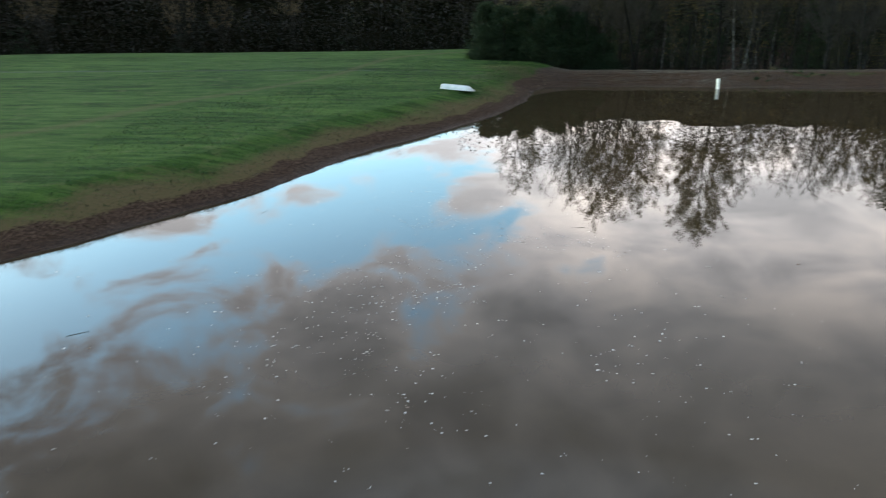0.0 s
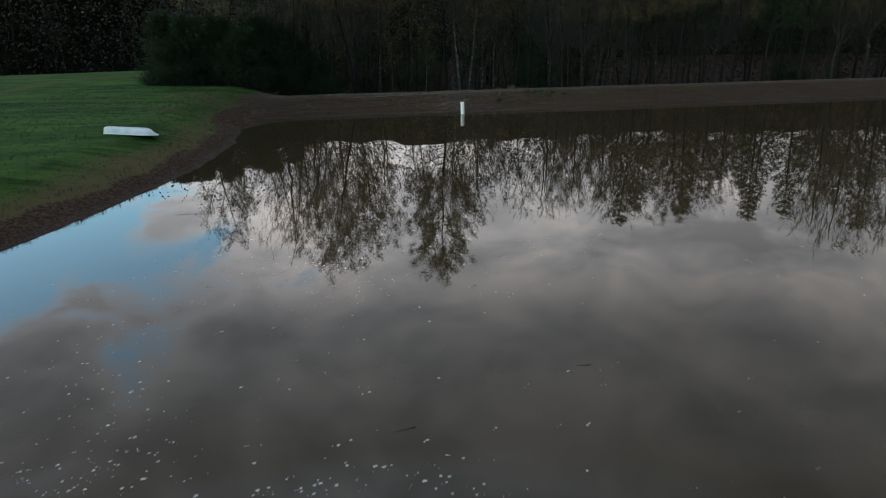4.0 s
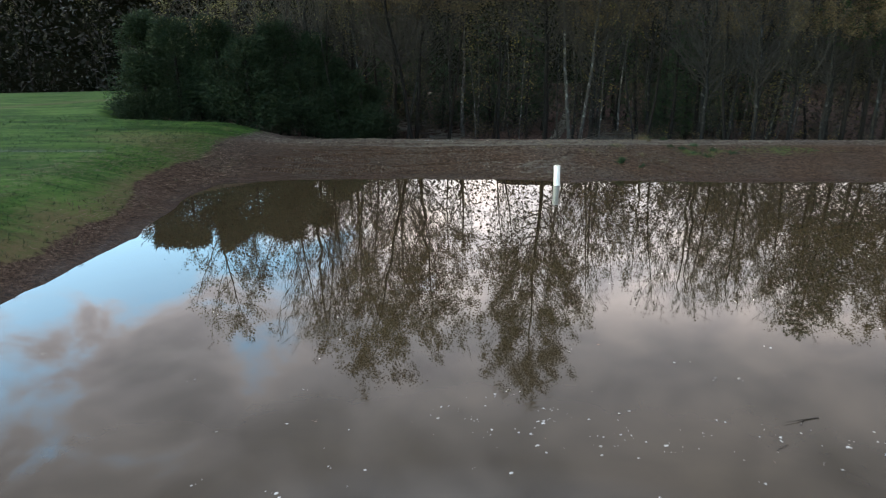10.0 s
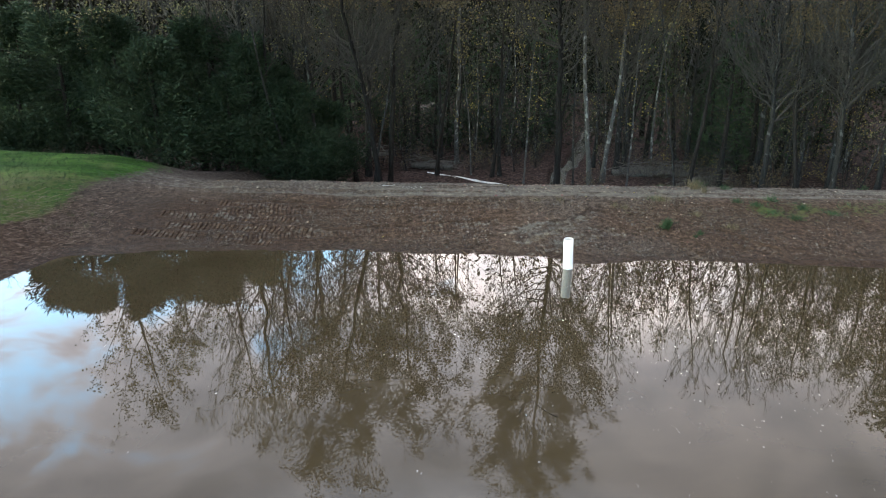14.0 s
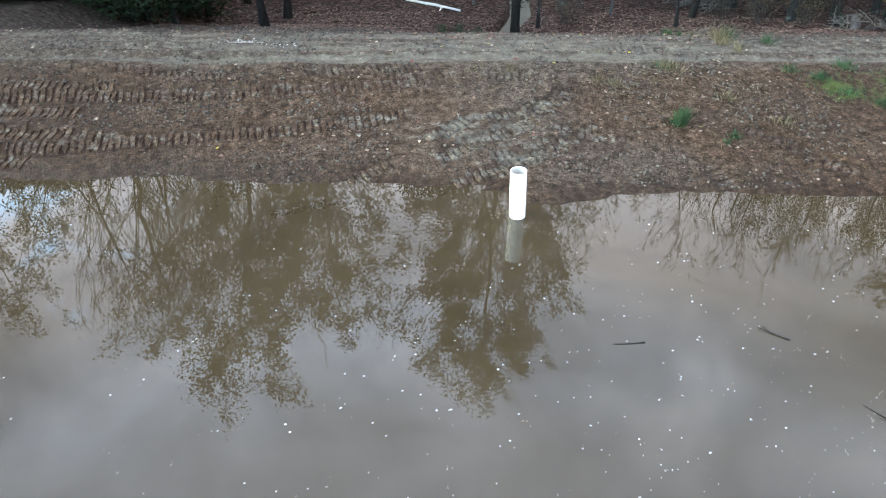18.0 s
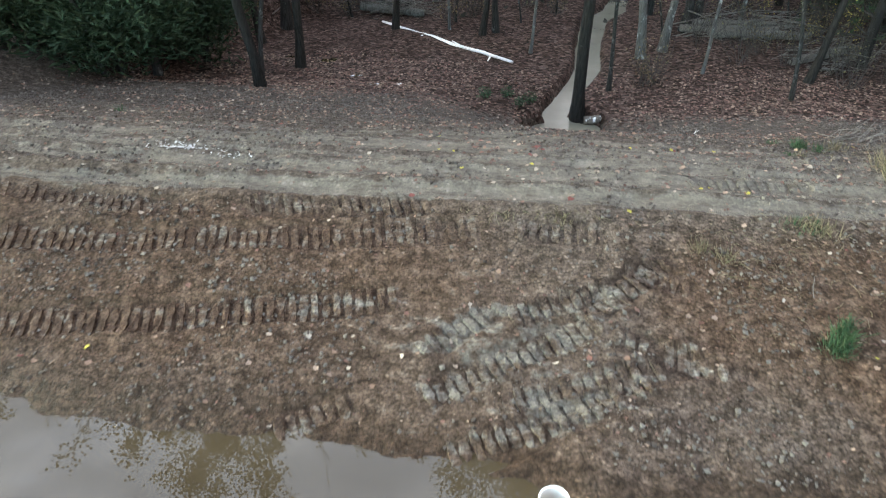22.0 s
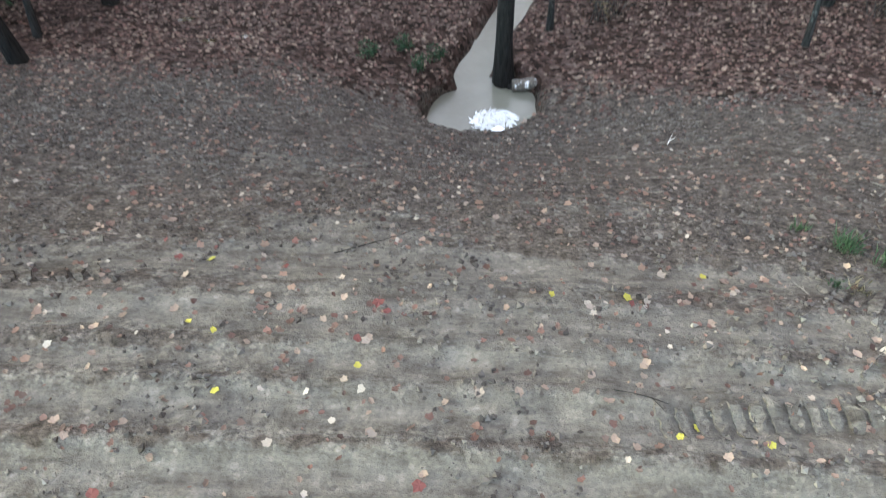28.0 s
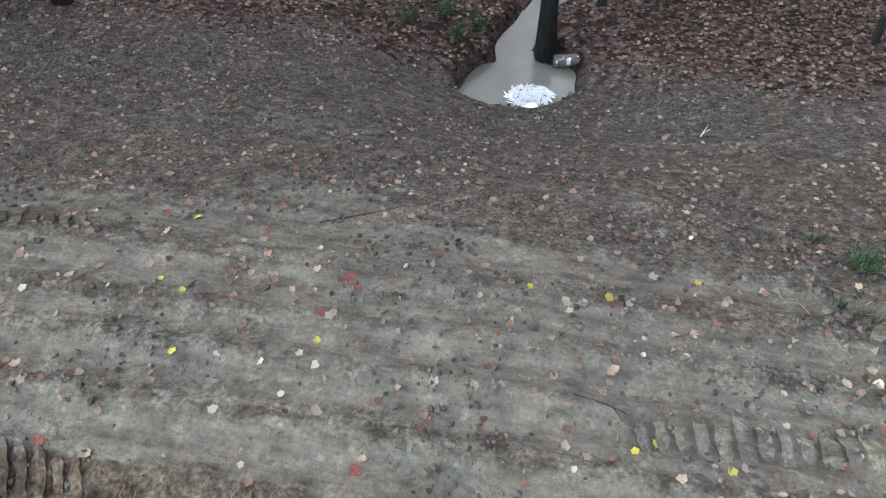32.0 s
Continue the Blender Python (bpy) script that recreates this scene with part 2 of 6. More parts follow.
def ground_material():
    m, t, b = material("ground_surface", 0.92, 0.05)
    co = worldco(t)
    a1, a2 = t.nodes.new("ShaderNodeAttribute"), t.nodes.new("ShaderNodeAttribute")
    a1.attribute_name, a2.attribute_name = "cover", "soil"
    s1, s2 = t.nodes.new("ShaderNodeSeparateColor"), t.nodes.new("ShaderNodeSeparateColor")
    t.links.new(a1.outputs[0], s1.inputs[0])
    t.links.new(a2.outputs[0], s2.inputs[0])
    grass_m, litter_m, red_m = s1.outputs
    clay_m, wet_shade_m, dry_m = s2.outputs
    lie = t.nodes.new("ShaderNodeMapping")
    lie.inputs["Rotation"].default_value = (0, 0, math.atan2(0.284, 0.959))
    t.links.new(co, lie.inputs["Vector"])
    grit = noise_tex(t, co, 24.0, 2, 0.5)
    mid = noise_tex(t, co, 5.0, 4, 0.55)
    wide = noise_tex(t, co, 0.9, 4, 0.55)
    drag = noise_tex(t, stretched(t, lie.outputs[0], 1.3, 6.5, 1.0), 1.0, 6, 0.62, 0.2)  # smeared along the dam
    blend = calc(t, "ADD", calc(t, "ADD", calc(t, "MULTIPLY", mid, 0.55), calc(t, "MULTIPLY", grit, 0.25)), calc(t, "MULTIPLY", drag, 0.20))
    soil = ramp(t, blend, [(0.38, (0.0300, 0.0238, 0.0190)), (0.46, (0.0460, 0.0372, 0.0298)), (0.53, (0.0600, 0.0492, 0.0400)), (0.62, (0.0820, 0.0690, 0.0570))])
    red = ramp(t, blend, [(0.38, (0.0235, 0.0142, 0.0096)), (0.5, (0.0470, 0.0303, 0.0204)), (0.62, (0.0750, 0.0512, 0.0355))])
    smooth_mix = calc(t, "ADD", calc(t, "MULTIPLY", drag, 0.6), calc(t, "MULTIPLY", mid, 0.4))
    clay = ramp(t, smooth_mix, [(0.36, (0.0360, 0.0302, 0.0242)), (0.46, (0.0590, 0.0512, 0.0415)), (0.54, (0.0745, 0.0655, 0.0535)), (0.66, (0.0950, 0.0842, 0.0695))])
    col = mixc(t, red_m, soil, red)
    warp = t.nodes.new("ShaderNodeTexNoise")
    warp.inputs["Scale"].default_value = 9.0
    t.links.new(co, warp.inputs["Vector"])
    shift = t.nodes.new("ShaderNodeVectorMath")
    shift.operation = "MULTIPLY_ADD"
    t.links.new(warp.outputs["Color"], shift.inputs[0])
    shift.inputs[1].default_value = (0.035, 0.035, 0.035)
    t.links.new(co, shift.inputs[2])
    lumps, cells = [], []
    for size in (7.0, 19.0):
        vo = t.nodes.new("ShaderNodeTexVoronoi")
        vo.inputs["Scale"].default_value = size
        t.links.new(shift.outputs[0], vo.inputs["Vector"])
        lumps.append(vo.outputs["Distance"])
        cells.append(vo.outputs["Color"])
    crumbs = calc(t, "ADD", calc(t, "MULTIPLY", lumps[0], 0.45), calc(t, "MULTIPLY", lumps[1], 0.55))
    edge = calc(t, "ADD", clay_m, calc(t, "ADD", calc(t, "MULTIPLY", calc(t, "SUBTRACT", mid, 0.5), 1.0), calc(t, "MULTIPLY", calc(t, "SUBTRACT", drag, 0.5), 1.1)))
    col = mixc(t, ramp(t, edge, [(0.38, 0.0), (0.58, 1.0)]), col, clay)
    cell = t.nodes.new("ShaderNodeSeparateColor")
    t.links.new(cells[1], cell.inputs[0])
    # loose crumbs, each with its own tone, thickest off the smeared clay
    loose = calc(t, "SUBTRACT", ramp(t, mid, [(0.42, 0.25), (0.6, 1.0)]), calc(t, "MULTIPLY", clay_m, 0.4))
    col = mixc(t, loose, col, mixc(t, 1.0, col, ramp(t, cell.outputs[0], [(0.0, 0.42), (0.18, 0.85), (0.5, 0.96), (0.84, 1.1), (0.92, 1.32), (1.0, 1.5)]), "MULTIPLY"))
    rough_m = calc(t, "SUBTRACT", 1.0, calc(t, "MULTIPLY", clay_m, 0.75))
    # shade of the cracks between lumps, multiplied into the soil colour
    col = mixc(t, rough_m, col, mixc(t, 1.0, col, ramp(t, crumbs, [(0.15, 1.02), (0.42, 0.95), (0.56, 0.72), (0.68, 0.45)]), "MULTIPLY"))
    col = mixc(t, 1.0, col, (1.35, 1.35, 1.35), "MULTIPLY")
    # stony grain a few centimetres across: pit shade painted dark, and pale crumbs
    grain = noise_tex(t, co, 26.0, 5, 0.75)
    shaded_grain = mixc(t, 1.0, col, ramp(t, grain, [(0.34, 0.32), (0.43, 0.85), (0.54, 1.05), (0.68, 1.55)]), "MULTIPLY")
    col = mixc(t, calc(t, "SUBTRACT", 1.0, calc(t, "MULTIPLY", clay_m, 0.6)), col, shaded_grain)
    leaf = t.nodes.new("ShaderNodeTexVoronoi")
    leaf.inputs["Scale"].default_value = 9.0
    t.links.new(co, leaf.inputs["Vector"])
    sp = t.nodes.new("ShaderNodeSeparateColor")
    t.links.new(leaf.outputs["Color"], sp.inputs[0])
    lit = ramp(t, sp.outputs[0], [(0.0, (0.0110, 0.0072, 0.0056)), (0.35, (0.0290, 0.0170, 0.0130)), (0.6, (0.0460, 0.0280, 0.0220)), (0.85, (0.0690, 0.0450, 0.0365)), (1.0, (0.1100, 0.0790, 0.0630))])
    lit = mixc(t, 1.0, lit, ramp(t, mid, [(0.3, 0.5), (0.7, 1.15)]), "MULTIPLY")
    lm = calc(t, "ADD", litter_m, calc(t, "MULTIPLY", calc(t, "SUBTRACT", sp.outputs[1], 0.5), 0.7))
    col = mixc(t, ramp(t, lm, [(0.40, 0.0), (0.55, 1.0)]), col, lit)
    # the pasture is mown in streaks along the slope
    streak = calc(t, "ADD", calc(t, "MULTIPLY", noise_tex(t, stretched(t, co, 0.22, 1.3, 0.3), 1.0, 6, 0.66, 0.5), 0.7), calc(t, "MULTIPLY", noise_tex(t, stretched(t, co, 0.05, 0.22, 0.1), 1.0, 3), 0.3))
    gcol = ramp(t, calc(t, "ADD", calc(t, "MULTIPLY", streak, 0.65), calc(t, "MULTIPLY", grit, 0.35)),
                [(0.40, (0.010, 0.025, 0.005)), (0.5, (0.026, 0.062, 0.011)), (0.59, (0.058, 0.108, 0.022))])
    gcol = mixc(t, ramp(t, wide, [(0.56, 0.0), (0.75, 0.55)]), gcol, (0.085, 0.095, 0.036))
    gcol = mixc(t, ramp(t, calc(t, "ADD", dry_m, calc(t, "MULTIPLY", calc(t, "SUBTRACT", mid, 0.5), 0.8)), [(0.25, 0.0), (0.8, 1.0)]), gcol, (0.082, 0.066, 0.032))
    gm = calc(t, "ADD", grass_m, calc(t, "MULTIPLY", calc(t, "SUBTRACT", mid, 0.5), 1.1))
    col = mixc(t, ramp(t, gm, [(0.38, 0.0), (0.62, 1.0)]), col, gcol)
    # wet ground, and the shade painted into this mask, darkens the colour
    col = mixc(t, wet_shade_m, col, mixc(t, 1.0, col, (0.55, 0.5, 0.45), "MULTIPLY"))
    t.links.new(col, b.inputs["Base Color"])
    t.links.new(ramp(t, wet_shade_m, [(0.0, 0.93), (1.0, 0.42)]), b.inputs["Roughness"])
    relief = calc(t, "MULTIPLY_ADD", crumbs, -0.6, calc(t, "ADD", calc(t, "MULTIPLY", mid, 0.7), calc(t, "MULTIPLY", grit, 0.2)))
    bump(t, b, calc(t, "ADD", calc(t, "MULTIPLY", relief, rough_m), calc(t, "MULTIPLY", grain, 0.7)), 0.7, 0.05)
    return m


def water_material(name, mud_a, mud_b, ripple, rough=0.02):
    m, t, b = material(name, rough, 0.5)
    b.inputs["IOR"].default_value = 1.333
    co = worldco(t)
    silt = noise_tex(t, co, 0.35, 6, 0.6, 0.6)
    t.links.new(ramp(t, silt, [(0.35, mud_a), (0.65, mud_b)]), b.inputs["Base Color"])
    n = calc(t, "ADD", noise_tex(t, co, 1.1, 3), calc(t, "MULTIPLY", noise_tex(t, co, 6.0, 2), 0.25))
    bump(t, b, n, ripple, 0.02)
    return m


GROUND = ground_material()
WATER = water_material("muddy_water", (0.0262, 0.0190, 0.0102), (0.0345, 0.0256, 0.0142), 0.006, 0.002)
CREEK = water_material("creek_water", (0.0912, 0.0840, 0.0648), (0.1200, 0.1128, 0.0888), 0.5, 0.2)

# ---- the lie of the land ----
AU, AV = Vector((0.959, -0.284)), Vector((0.284, 0.959))  # along and across the dam
OX, OY = 28.0, 75.0


def W(u, v):
    return OX + u * AU.x + v * AV.x, OY + u * AU.y + v * AV.y


def lattice(ix, iy, seed):
    h = (ix.astype(np.int64) * 374761393 + iy.astype(np.int64) * 668265263 + seed * 1442695041) & 0x7FFFFFFF
    h = ((h ^ (h >> 13)) * 1274126177) & 0x7FFFFFFF
    return ((h ^ (h >> 16)) & 0xFFFF) / 65535.0


def vnoise(x, y, seed=0):
    ix, iy = np.floor(x), np.floor(y)
    fx, fy = x - ix, y - iy
    fx, fy = fx * fx * (3 - 2 * fx), fy * fy * (3 - 2 * fy)
    a, b = lattice(ix, iy, seed), lattice(ix + 1, iy, seed)
    c, d = lattice(ix, iy + 1, seed), lattice(ix + 1, iy + 1, seed)
    return (a + (b - a) * fx) * (1 - fy) + (c + (d - c) * fx) * fy


def fbm(x, y, octaves=4, seed=0):
    s, amp, tot = 0.0, 1.0, 0.0
    for i in range(octaves):
        s = s + amp * vnoise(x, y, seed + i)
        tot += amp
        x, y, amp = x * 2.03 + 7.1, y * 2.03 + 3.7, amp * 0.5
    return s / tot - 0.5


def sstep(a, b, x):
    k = np.clip((x - a) / (b - a), 0, 1)
    return k * k * (3 - 2 * k)


POND = np.array([(-62, -4), (-40, 12), (-28, 22.5), (-20, 29.3), (-17, 32), (-14.4, 35.1), (-10.2, 40), (-5.9, 48.4), (0.1, 55.5), (5.3, 62.6),
                 (8.4, 69), (9.5, 72.6), (10.1, 75.2), (11.6, 78.1), (15.5, 77.8), (18.9, 77.0), (22.1, 76.35), (22.7, 75.9), (25.2, 75.3), (26.5, 74.75), (28.5, 73.85), (28.85, 73.2), (30.0, 73.0), (30.8, 73.1), (31.8, 73.05), (32.8, 72.65), (34.1, 72.25), (40.5, 70.2),
                 (60, 64.6), (95, 54.2), (112, 30), (100, -30), (50, -62), (-20, -66), (-60, -40)])
CREEKLINE = np.array([(33.7, 88.6), (34.0, 89.8), (34.75, 91.2), (35.75, 92.5), (36.6, 94.0), (37.3, 96.0), (38.1, 98.0), (39.1, 100.0), (40.6, 101.6), (44.0, 108.0), (52.0, 124.0), (60.0, 160.0)])


def line_dist(x, y, pts, closed):
    best = np.full(x.shape, 1e9)
    inside = np.zeros(x.shape, bool)
    n = len(pts)
    for i in range(n if closed else n - 1):
        (x0, y0), (x1, y1) = pts[i], pts[(i + 1) % n]
        dx, dy = x1 - x0, y1 - y0
        k = np.clip(((x - x0) * dx + (y - y0) * dy) / (dx * dx + dy * dy), 0, 1)
        best = np.minimum(best, (x - x0 - k * dx) ** 2 + (y - y0 - k * dy) ** 2)
        if closed:
            inside ^= ((y0 > y) != (y1 > y)) & (x < x0 + (y - y0) * dx / (dy if dy else 1e-9))
    d = np.sqrt(best)
    return np.where(inside, -d, d)


# tracks of the bulldozer: start and end along and across the dam, width, pitch of the cleats, slant, depth
TREADS = [(-12.5, 2.0, -0.1, 3.22, 0.62, 0.17, 0.15, 0.05), (-4.2, 3.46, -0.8, 3.7, 0.44, 0.17, 0.4, 0.05), (-10.5, 0.2, -1.2, 1.78, 0.60, 0.165, 0.08, 0.05), (0.45, 3.2, 1.95, 3.15, 0.5, 0.19, 0.0, 0.045),
          (1.45, 1.55, 3.05, 3.05, 0.5, 0.17, 0.0, 0.055), (-0.65, 0.2, 1.8, 1.62, 0.5, 0.16, 0.0, 0.055), (-0.75, 0.8, 0.35, 1.8, 0.42, 0.16, 0.0, 0.04), (-0.15, -0.75, 2.5, 0.55, 0.5, 0.16, 0.0, 0.055),
          (0.5, 1.4, 2.0, 2.1, 0.46, 0.16, 0.0, 0.05), (0.5, -0.05, 3.3, 1.08, 0.48, 0.16, 0.0, 0.055), (1.9, 1.32, 3.5, 0.78, 0.42, 0.18, 0.2, 0.04), (-2.5, -0.5, -1.6, 0.05, 0.42, 0.17, 0.0, 0.045), (2.0, 2.7, 3.2, 2.32, 0.45, 0.17, 0.1, 0.045),
          (-14.0, 2.95, -8.6, 2.75, 0.5, 0.18, 0.1, 0.05), (-14.5, 1.62, -9.0, 1.78, 0.5, 0.18, 0.0, 0.05), (-14.0, 0.9, -7.6, 0.7, 0.5, 0.18, -0.1, 0.05), (-15.0, 0.25, -9.5, -0.1, 0.5, 0.18, 0.0, 0.045), (5.35, 0.2, 5.7, -0.8, 0.45, 0.16, 0.0, 0.04),
          (3.4, 4.85, 5.7, 5.0, 0.38, 0.17, 0.2, 0.03), (-4.8, 6.15, -2.3, 6.5, 0.42, 0.18, 0.5, 0.04), (5.5, 6.85, 6.0, 6.2, 0.42, 0.17, 0.3, 0.045), (-9.0, 3.5, -5.0, 3.4, 0.45, 0.18, 0.3, 0.03), (6.4, 1.4, 8.6, -0.3, 0.45, 0.19, 0.1, 0.035)]
# wheel ruts along the crest: across-position, width, depth
RUTS = [(4.15, 0.20, 0.055), (4.75, 0.22, 0.05), (5.25, 0.16, 0.04), (6.75, 0.25, 0.05), (5.85, 0.18, 0.03)]


def creek_level(v):
    return -2.78 - 0.02 * np.clip(v - 15.5, 0, 40)


def land(x, y, detail=True):
    """Height, and the masks of what covers the ground."""
    u = (x - OX) * AU.x + (y - OY) * AU.y
    v = (x - OX) * AV.x + (y - OY) * AV.y
    d = line_dist(x, y, POND, True)
    d = d + 0.55 * fbm(x * 0.45, y * 0.45, 3, 3) * np.exp(-np.abs(d) / 4) + 0.25 * fbm(x * 1.6, y * 1.6, 3, 9) * np.exp(-np.abs(d) / 2)
    left = 1 - sstep(-20.5, -14.5, u - 0.25 * np.clip(v - 4, 0, 30))
    far_side = sstep(-30, -50, v)
    left = np.maximum(left, far_side)
    dam = np.interp(d, [-9, -4, 0, 4.7, 6.0, 8.3, 9.6, 13.9, 17, 22, 27, 40, 90, 400], [-1.6, -0.95, 0, 1.02, 1.06, 1.05, 0.62, -1.75, -2.1, -2.55, -2.8, -3.1, -2.4, 6])
    bank = np.interp(d, [-9, -4, 0, 0.25, 1.7, 2.6, 5.0, 14, 30, 70, 400], [-1.6, -0.9, 0, 0.16, 0.72, 1.02, 1.72, 2.2, 2.75, 4.0, 8])
    bank = bank - 0.0035 * np.clip(y - 92, 0, 60) ** 2
    # the back of the dam falls gently to the wood, and more steeply into the hollow of the outlet pool
    hollow = np.exp(-((u - 2.2) / 3.6) ** 2)
    back = np.interp(v, [5.0, 5.9, 6.6, 8.7, 10.0, 14.2, 16.4, 20, 27, 40, 90, 400], [1.05, 1.0, 0.82, 0.12, -0.30, -1.45, -2.1, -2.55, -2.8, -3.1, -2.4, 6])
    back = back * (1 - hollow) + hollow * np.interp(v, [5.0, 5.9, 6.6, 8.0, 9.2, 11.2, 13.4, 16, 20, 27, 40, 90, 400], [1.05, 1.0, 0.82, 0.42, -0.12, -1.35, -2.35, -2.42, -2.58, -2.75, -3.1, -2.4, 6])
    k = sstep(4.4, 5.4, v)
    dam = dam * (1 - k) + back * k
    z = dam * (1 - left) + bank * left
    z = z + 0.06 * fbm(x * 0.35, y * 0.35, 3, 5) * sstep(0.0, 3.0, np.abs(d))
    shady = sstep(6.5, 10.0, v) * sstep(-28.5, -25.5, u)
    z = z * (1 - shady) + np.minimum(z, 1.15 - 0.2 * np.clip(v - 6.5, 0, 8)) * shady
    furrow = left * np.exp(-((y - 80.2 - 1.2 * fbm(x * 0.05, y * 0, 2, 97)) / 0.5) ** 2) * (x < 6)
    z = z - 0.16 * furrow
    cd = line_dist(x, y, CREEKLINE, False)
    woods = (1 - left) * sstep(11, 16, d)
    z = z + woods * (0.35 * fbm(x * 0.12, y * 0.12, 3, 17) + 0.16 * fbm(x * 0.7, y * 0.7, 3, 27))
    pool = np.sqrt(((x - 33.9 - 0.3 * (y - 88.5)) / 1.12) ** 2 + ((y - 88.32) / 1.2) ** 2)
    wid = 0.10 + 0.1 * sstep(0, 8, v - 17) + 0.25 * fbm(x * 0.8, y * 0.8, 2, 31)
    cut = np.maximum(1 - sstep(wid, wid + 0.55, cd), 1 - sstep(0.92, 1.22, pool + 0.45 * fbm(x * 1.3, y * 1.3, 2, 77)))
    cut = cut * sstep(8.6, 12.0, v)
    z = z * (1 - cut) + np.minimum(z, creek_level(v) - 0.33) * cut
    fine_zone = sstep(-18, -14, u) * (1 - sstep(22, 30, u)) * (1 - sstep(14, 22, v))
    bare = (1 - left) * (1 - sstep(9, 12, d)) * sstep(-0.5, 0.2, d)
    # wheels have smeared the crest in pale bands with rough mud between them
    q = v - 0.30 * fbm(u * 0.18, u * 0.0, 2, 95) - 0.012 * u + 0.14 * fbm(x * 0.9, y * 0.9, 3, 96)
    bands = np.exp(-((q - 4.08) / 0.20) ** 2) + 0.85 * np.exp(-((q - 4.82) / 0.24) ** 2) + 0.6 * np.exp(-((q - 5.36) / 0.16) ** 2) + 0.8 * np.exp(-((q - 5.95) / 0.30) ** 2) + 0.45 * np.exp(-((q - 6.7) / 0.2) ** 2)
    clay = (0.10 * sstep(3.7, 4.3, v) * (1 - sstep(6.3, 7.2, v)) + 0.60 * np.clip(bands, 0, 1)) * (1 - left)
    # dry soil down the back of the dam
    clay = clay + 0.30 * sstep(6.3, 7.2, v) * (1 - sstep(12.0, 14.5, v)) * (0.5 + vnoise(x * 0.5, y * 0.5, 98)) * (1 - left)
    smear, sunk = np.zeros(x.shape), np.zeros(x.shape)
    if detail:
        z = z + fine_zone * bare * (0.09 * fbm(x * 1.3, y * 1.3, 4, 41) + 0.05 * np.abs(fbm(x * 3.6, y * 3.6, 2, 43)))
        z = z + fine_zone * (1 - left) * sstep(8, 11, d) * (1 - cut) * 0.10 * np.abs(fbm(x * 3.0, y * 3.0, 2, 47))
        for u0, v0, u1, v1, w, pitch, slant, deep in TREADS:
            L = math.hypot(u1 - u0, v1 - v0)
            cx, cy = (u1 - u0) / L, (v1 - v0) / L
            s = (u - u0) * cx + (v - v0) * cy + 0.10 * fbm(x * 0.9, y * 0.9, 2, 51)
            q = -(u - u0) * cy + (v - v0) * cx + 0.28 * fbm(x * 0.5, y * 0.5, 2, 53)
            inn = (1 - sstep(w * 0.42, w * 0.55, np.abs(q))) * sstep(0, 0.4, s) * (1 - sstep(L - 0.4, L, s))
            worn = sstep(-0.22, 0.08, fbm(x * 1.1, y * 1.1, 3, 57))
            z = z - 0.05 * inn
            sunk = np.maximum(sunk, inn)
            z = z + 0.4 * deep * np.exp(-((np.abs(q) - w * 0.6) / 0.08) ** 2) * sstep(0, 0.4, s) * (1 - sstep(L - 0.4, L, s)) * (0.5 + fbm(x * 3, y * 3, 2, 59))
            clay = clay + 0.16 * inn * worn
        for v0, w, deep in RUTS:
            q = v - v0 - 0.20 * fbm(u * 0.22, v0 * 3 + u * 0.0, 2, 61) - 0.012 * u
            on = np.exp(-(q / w) ** 2) * (1 - left) * (0.6 + 0.8 * vnoise(u * 0.5, v0 * 9 + u * 0.0, 63))
            z = z - deep * on + 0.5 * deep * np.exp(-((np.abs(q) - 1.5 * w) / (0.5 * w)) ** 2) * (1 - left)
            smear = smear + 0.95 * on * np.exp(-((u - 1) / 9.0) ** 2)
    clay = clay * (0.25 + 1.3 * vnoise(u * 0.35, v * 1.3, 71)) + smear
    # a smooth pale patch on the crest and silty puddles further west
    clay = clay + 0.8 * np.exp(-((u - 1.9) / 2.1) ** 2 - ((v - 5.95) / 0.55) ** 2) + 0.55 * np.exp(-((u - 1.5) / 4.0) ** 2 - ((v - 4.15) / 0.25) ** 2) + 0.5 * np.exp(-((u - 0.2) / 1.5) ** 2 - ((v - 7.35) / 0.4) ** 2) + 0.42 * np.exp(-((u - 0.3) / 2.4) ** 2 - ((v - 1.0) / 1.5) ** 2)
    sward = 1 - sstep(-19.0, -16.2, u - 0.25 * np.clip(v - 4, 0, 30))
    grass = np.maximum(left, sward) * (1 - shady) * sstep(0.9, 2.0, d - 1.7 * np.exp(-((u + 17.0) / 3.6) ** 2 - ((v + 2.0) / 5.0) ** 2) + 1.3 * fbm(x * 0.5, y * 0.5, 3, 81))
    grass = grass * (1 - np.clip(np.exp(-((u + 16.6) / 1.8) ** 2 - ((v - 0.5) / 3.0) ** 2) * (0.45 + 1.1 * vnoise(x * 0.8, y * 0.8, 99)), 0, 0.95))
    patch = np.exp(-((u - 11.5) / 4.2) ** 2 - ((v - 2.9) / 1.05) ** 2) + 0.6 * np.exp(-((u - 24) / 9.0) ** 2 - ((v - 3.3) / 1.2) ** 2) + 0.45 * np.exp(-((u - 45) / 14.0) ** 2 - ((v - 3.0) / 1.6) ** 2)
    patch = patch + 0.6 * np.exp(-((u + 18.5) / 2.6) ** 2 - ((v - 3.4) / 0.8) ** 2)
    grass = np.maximum(grass, np.clip(patch * (0.45 + 1.1 * vnoise(x * 1.2, y * 1.2, 83)), 0, 1) * 0.55)
    litter = np.clip(np.maximum(1 - left, shady) * sstep(12.6, 15.8, d - 1.2 * hollow + 2.4 * fbm(x * 0.6, y * 0.6, 3, 85)), 0, 1) * (1 - cut * 0.8)
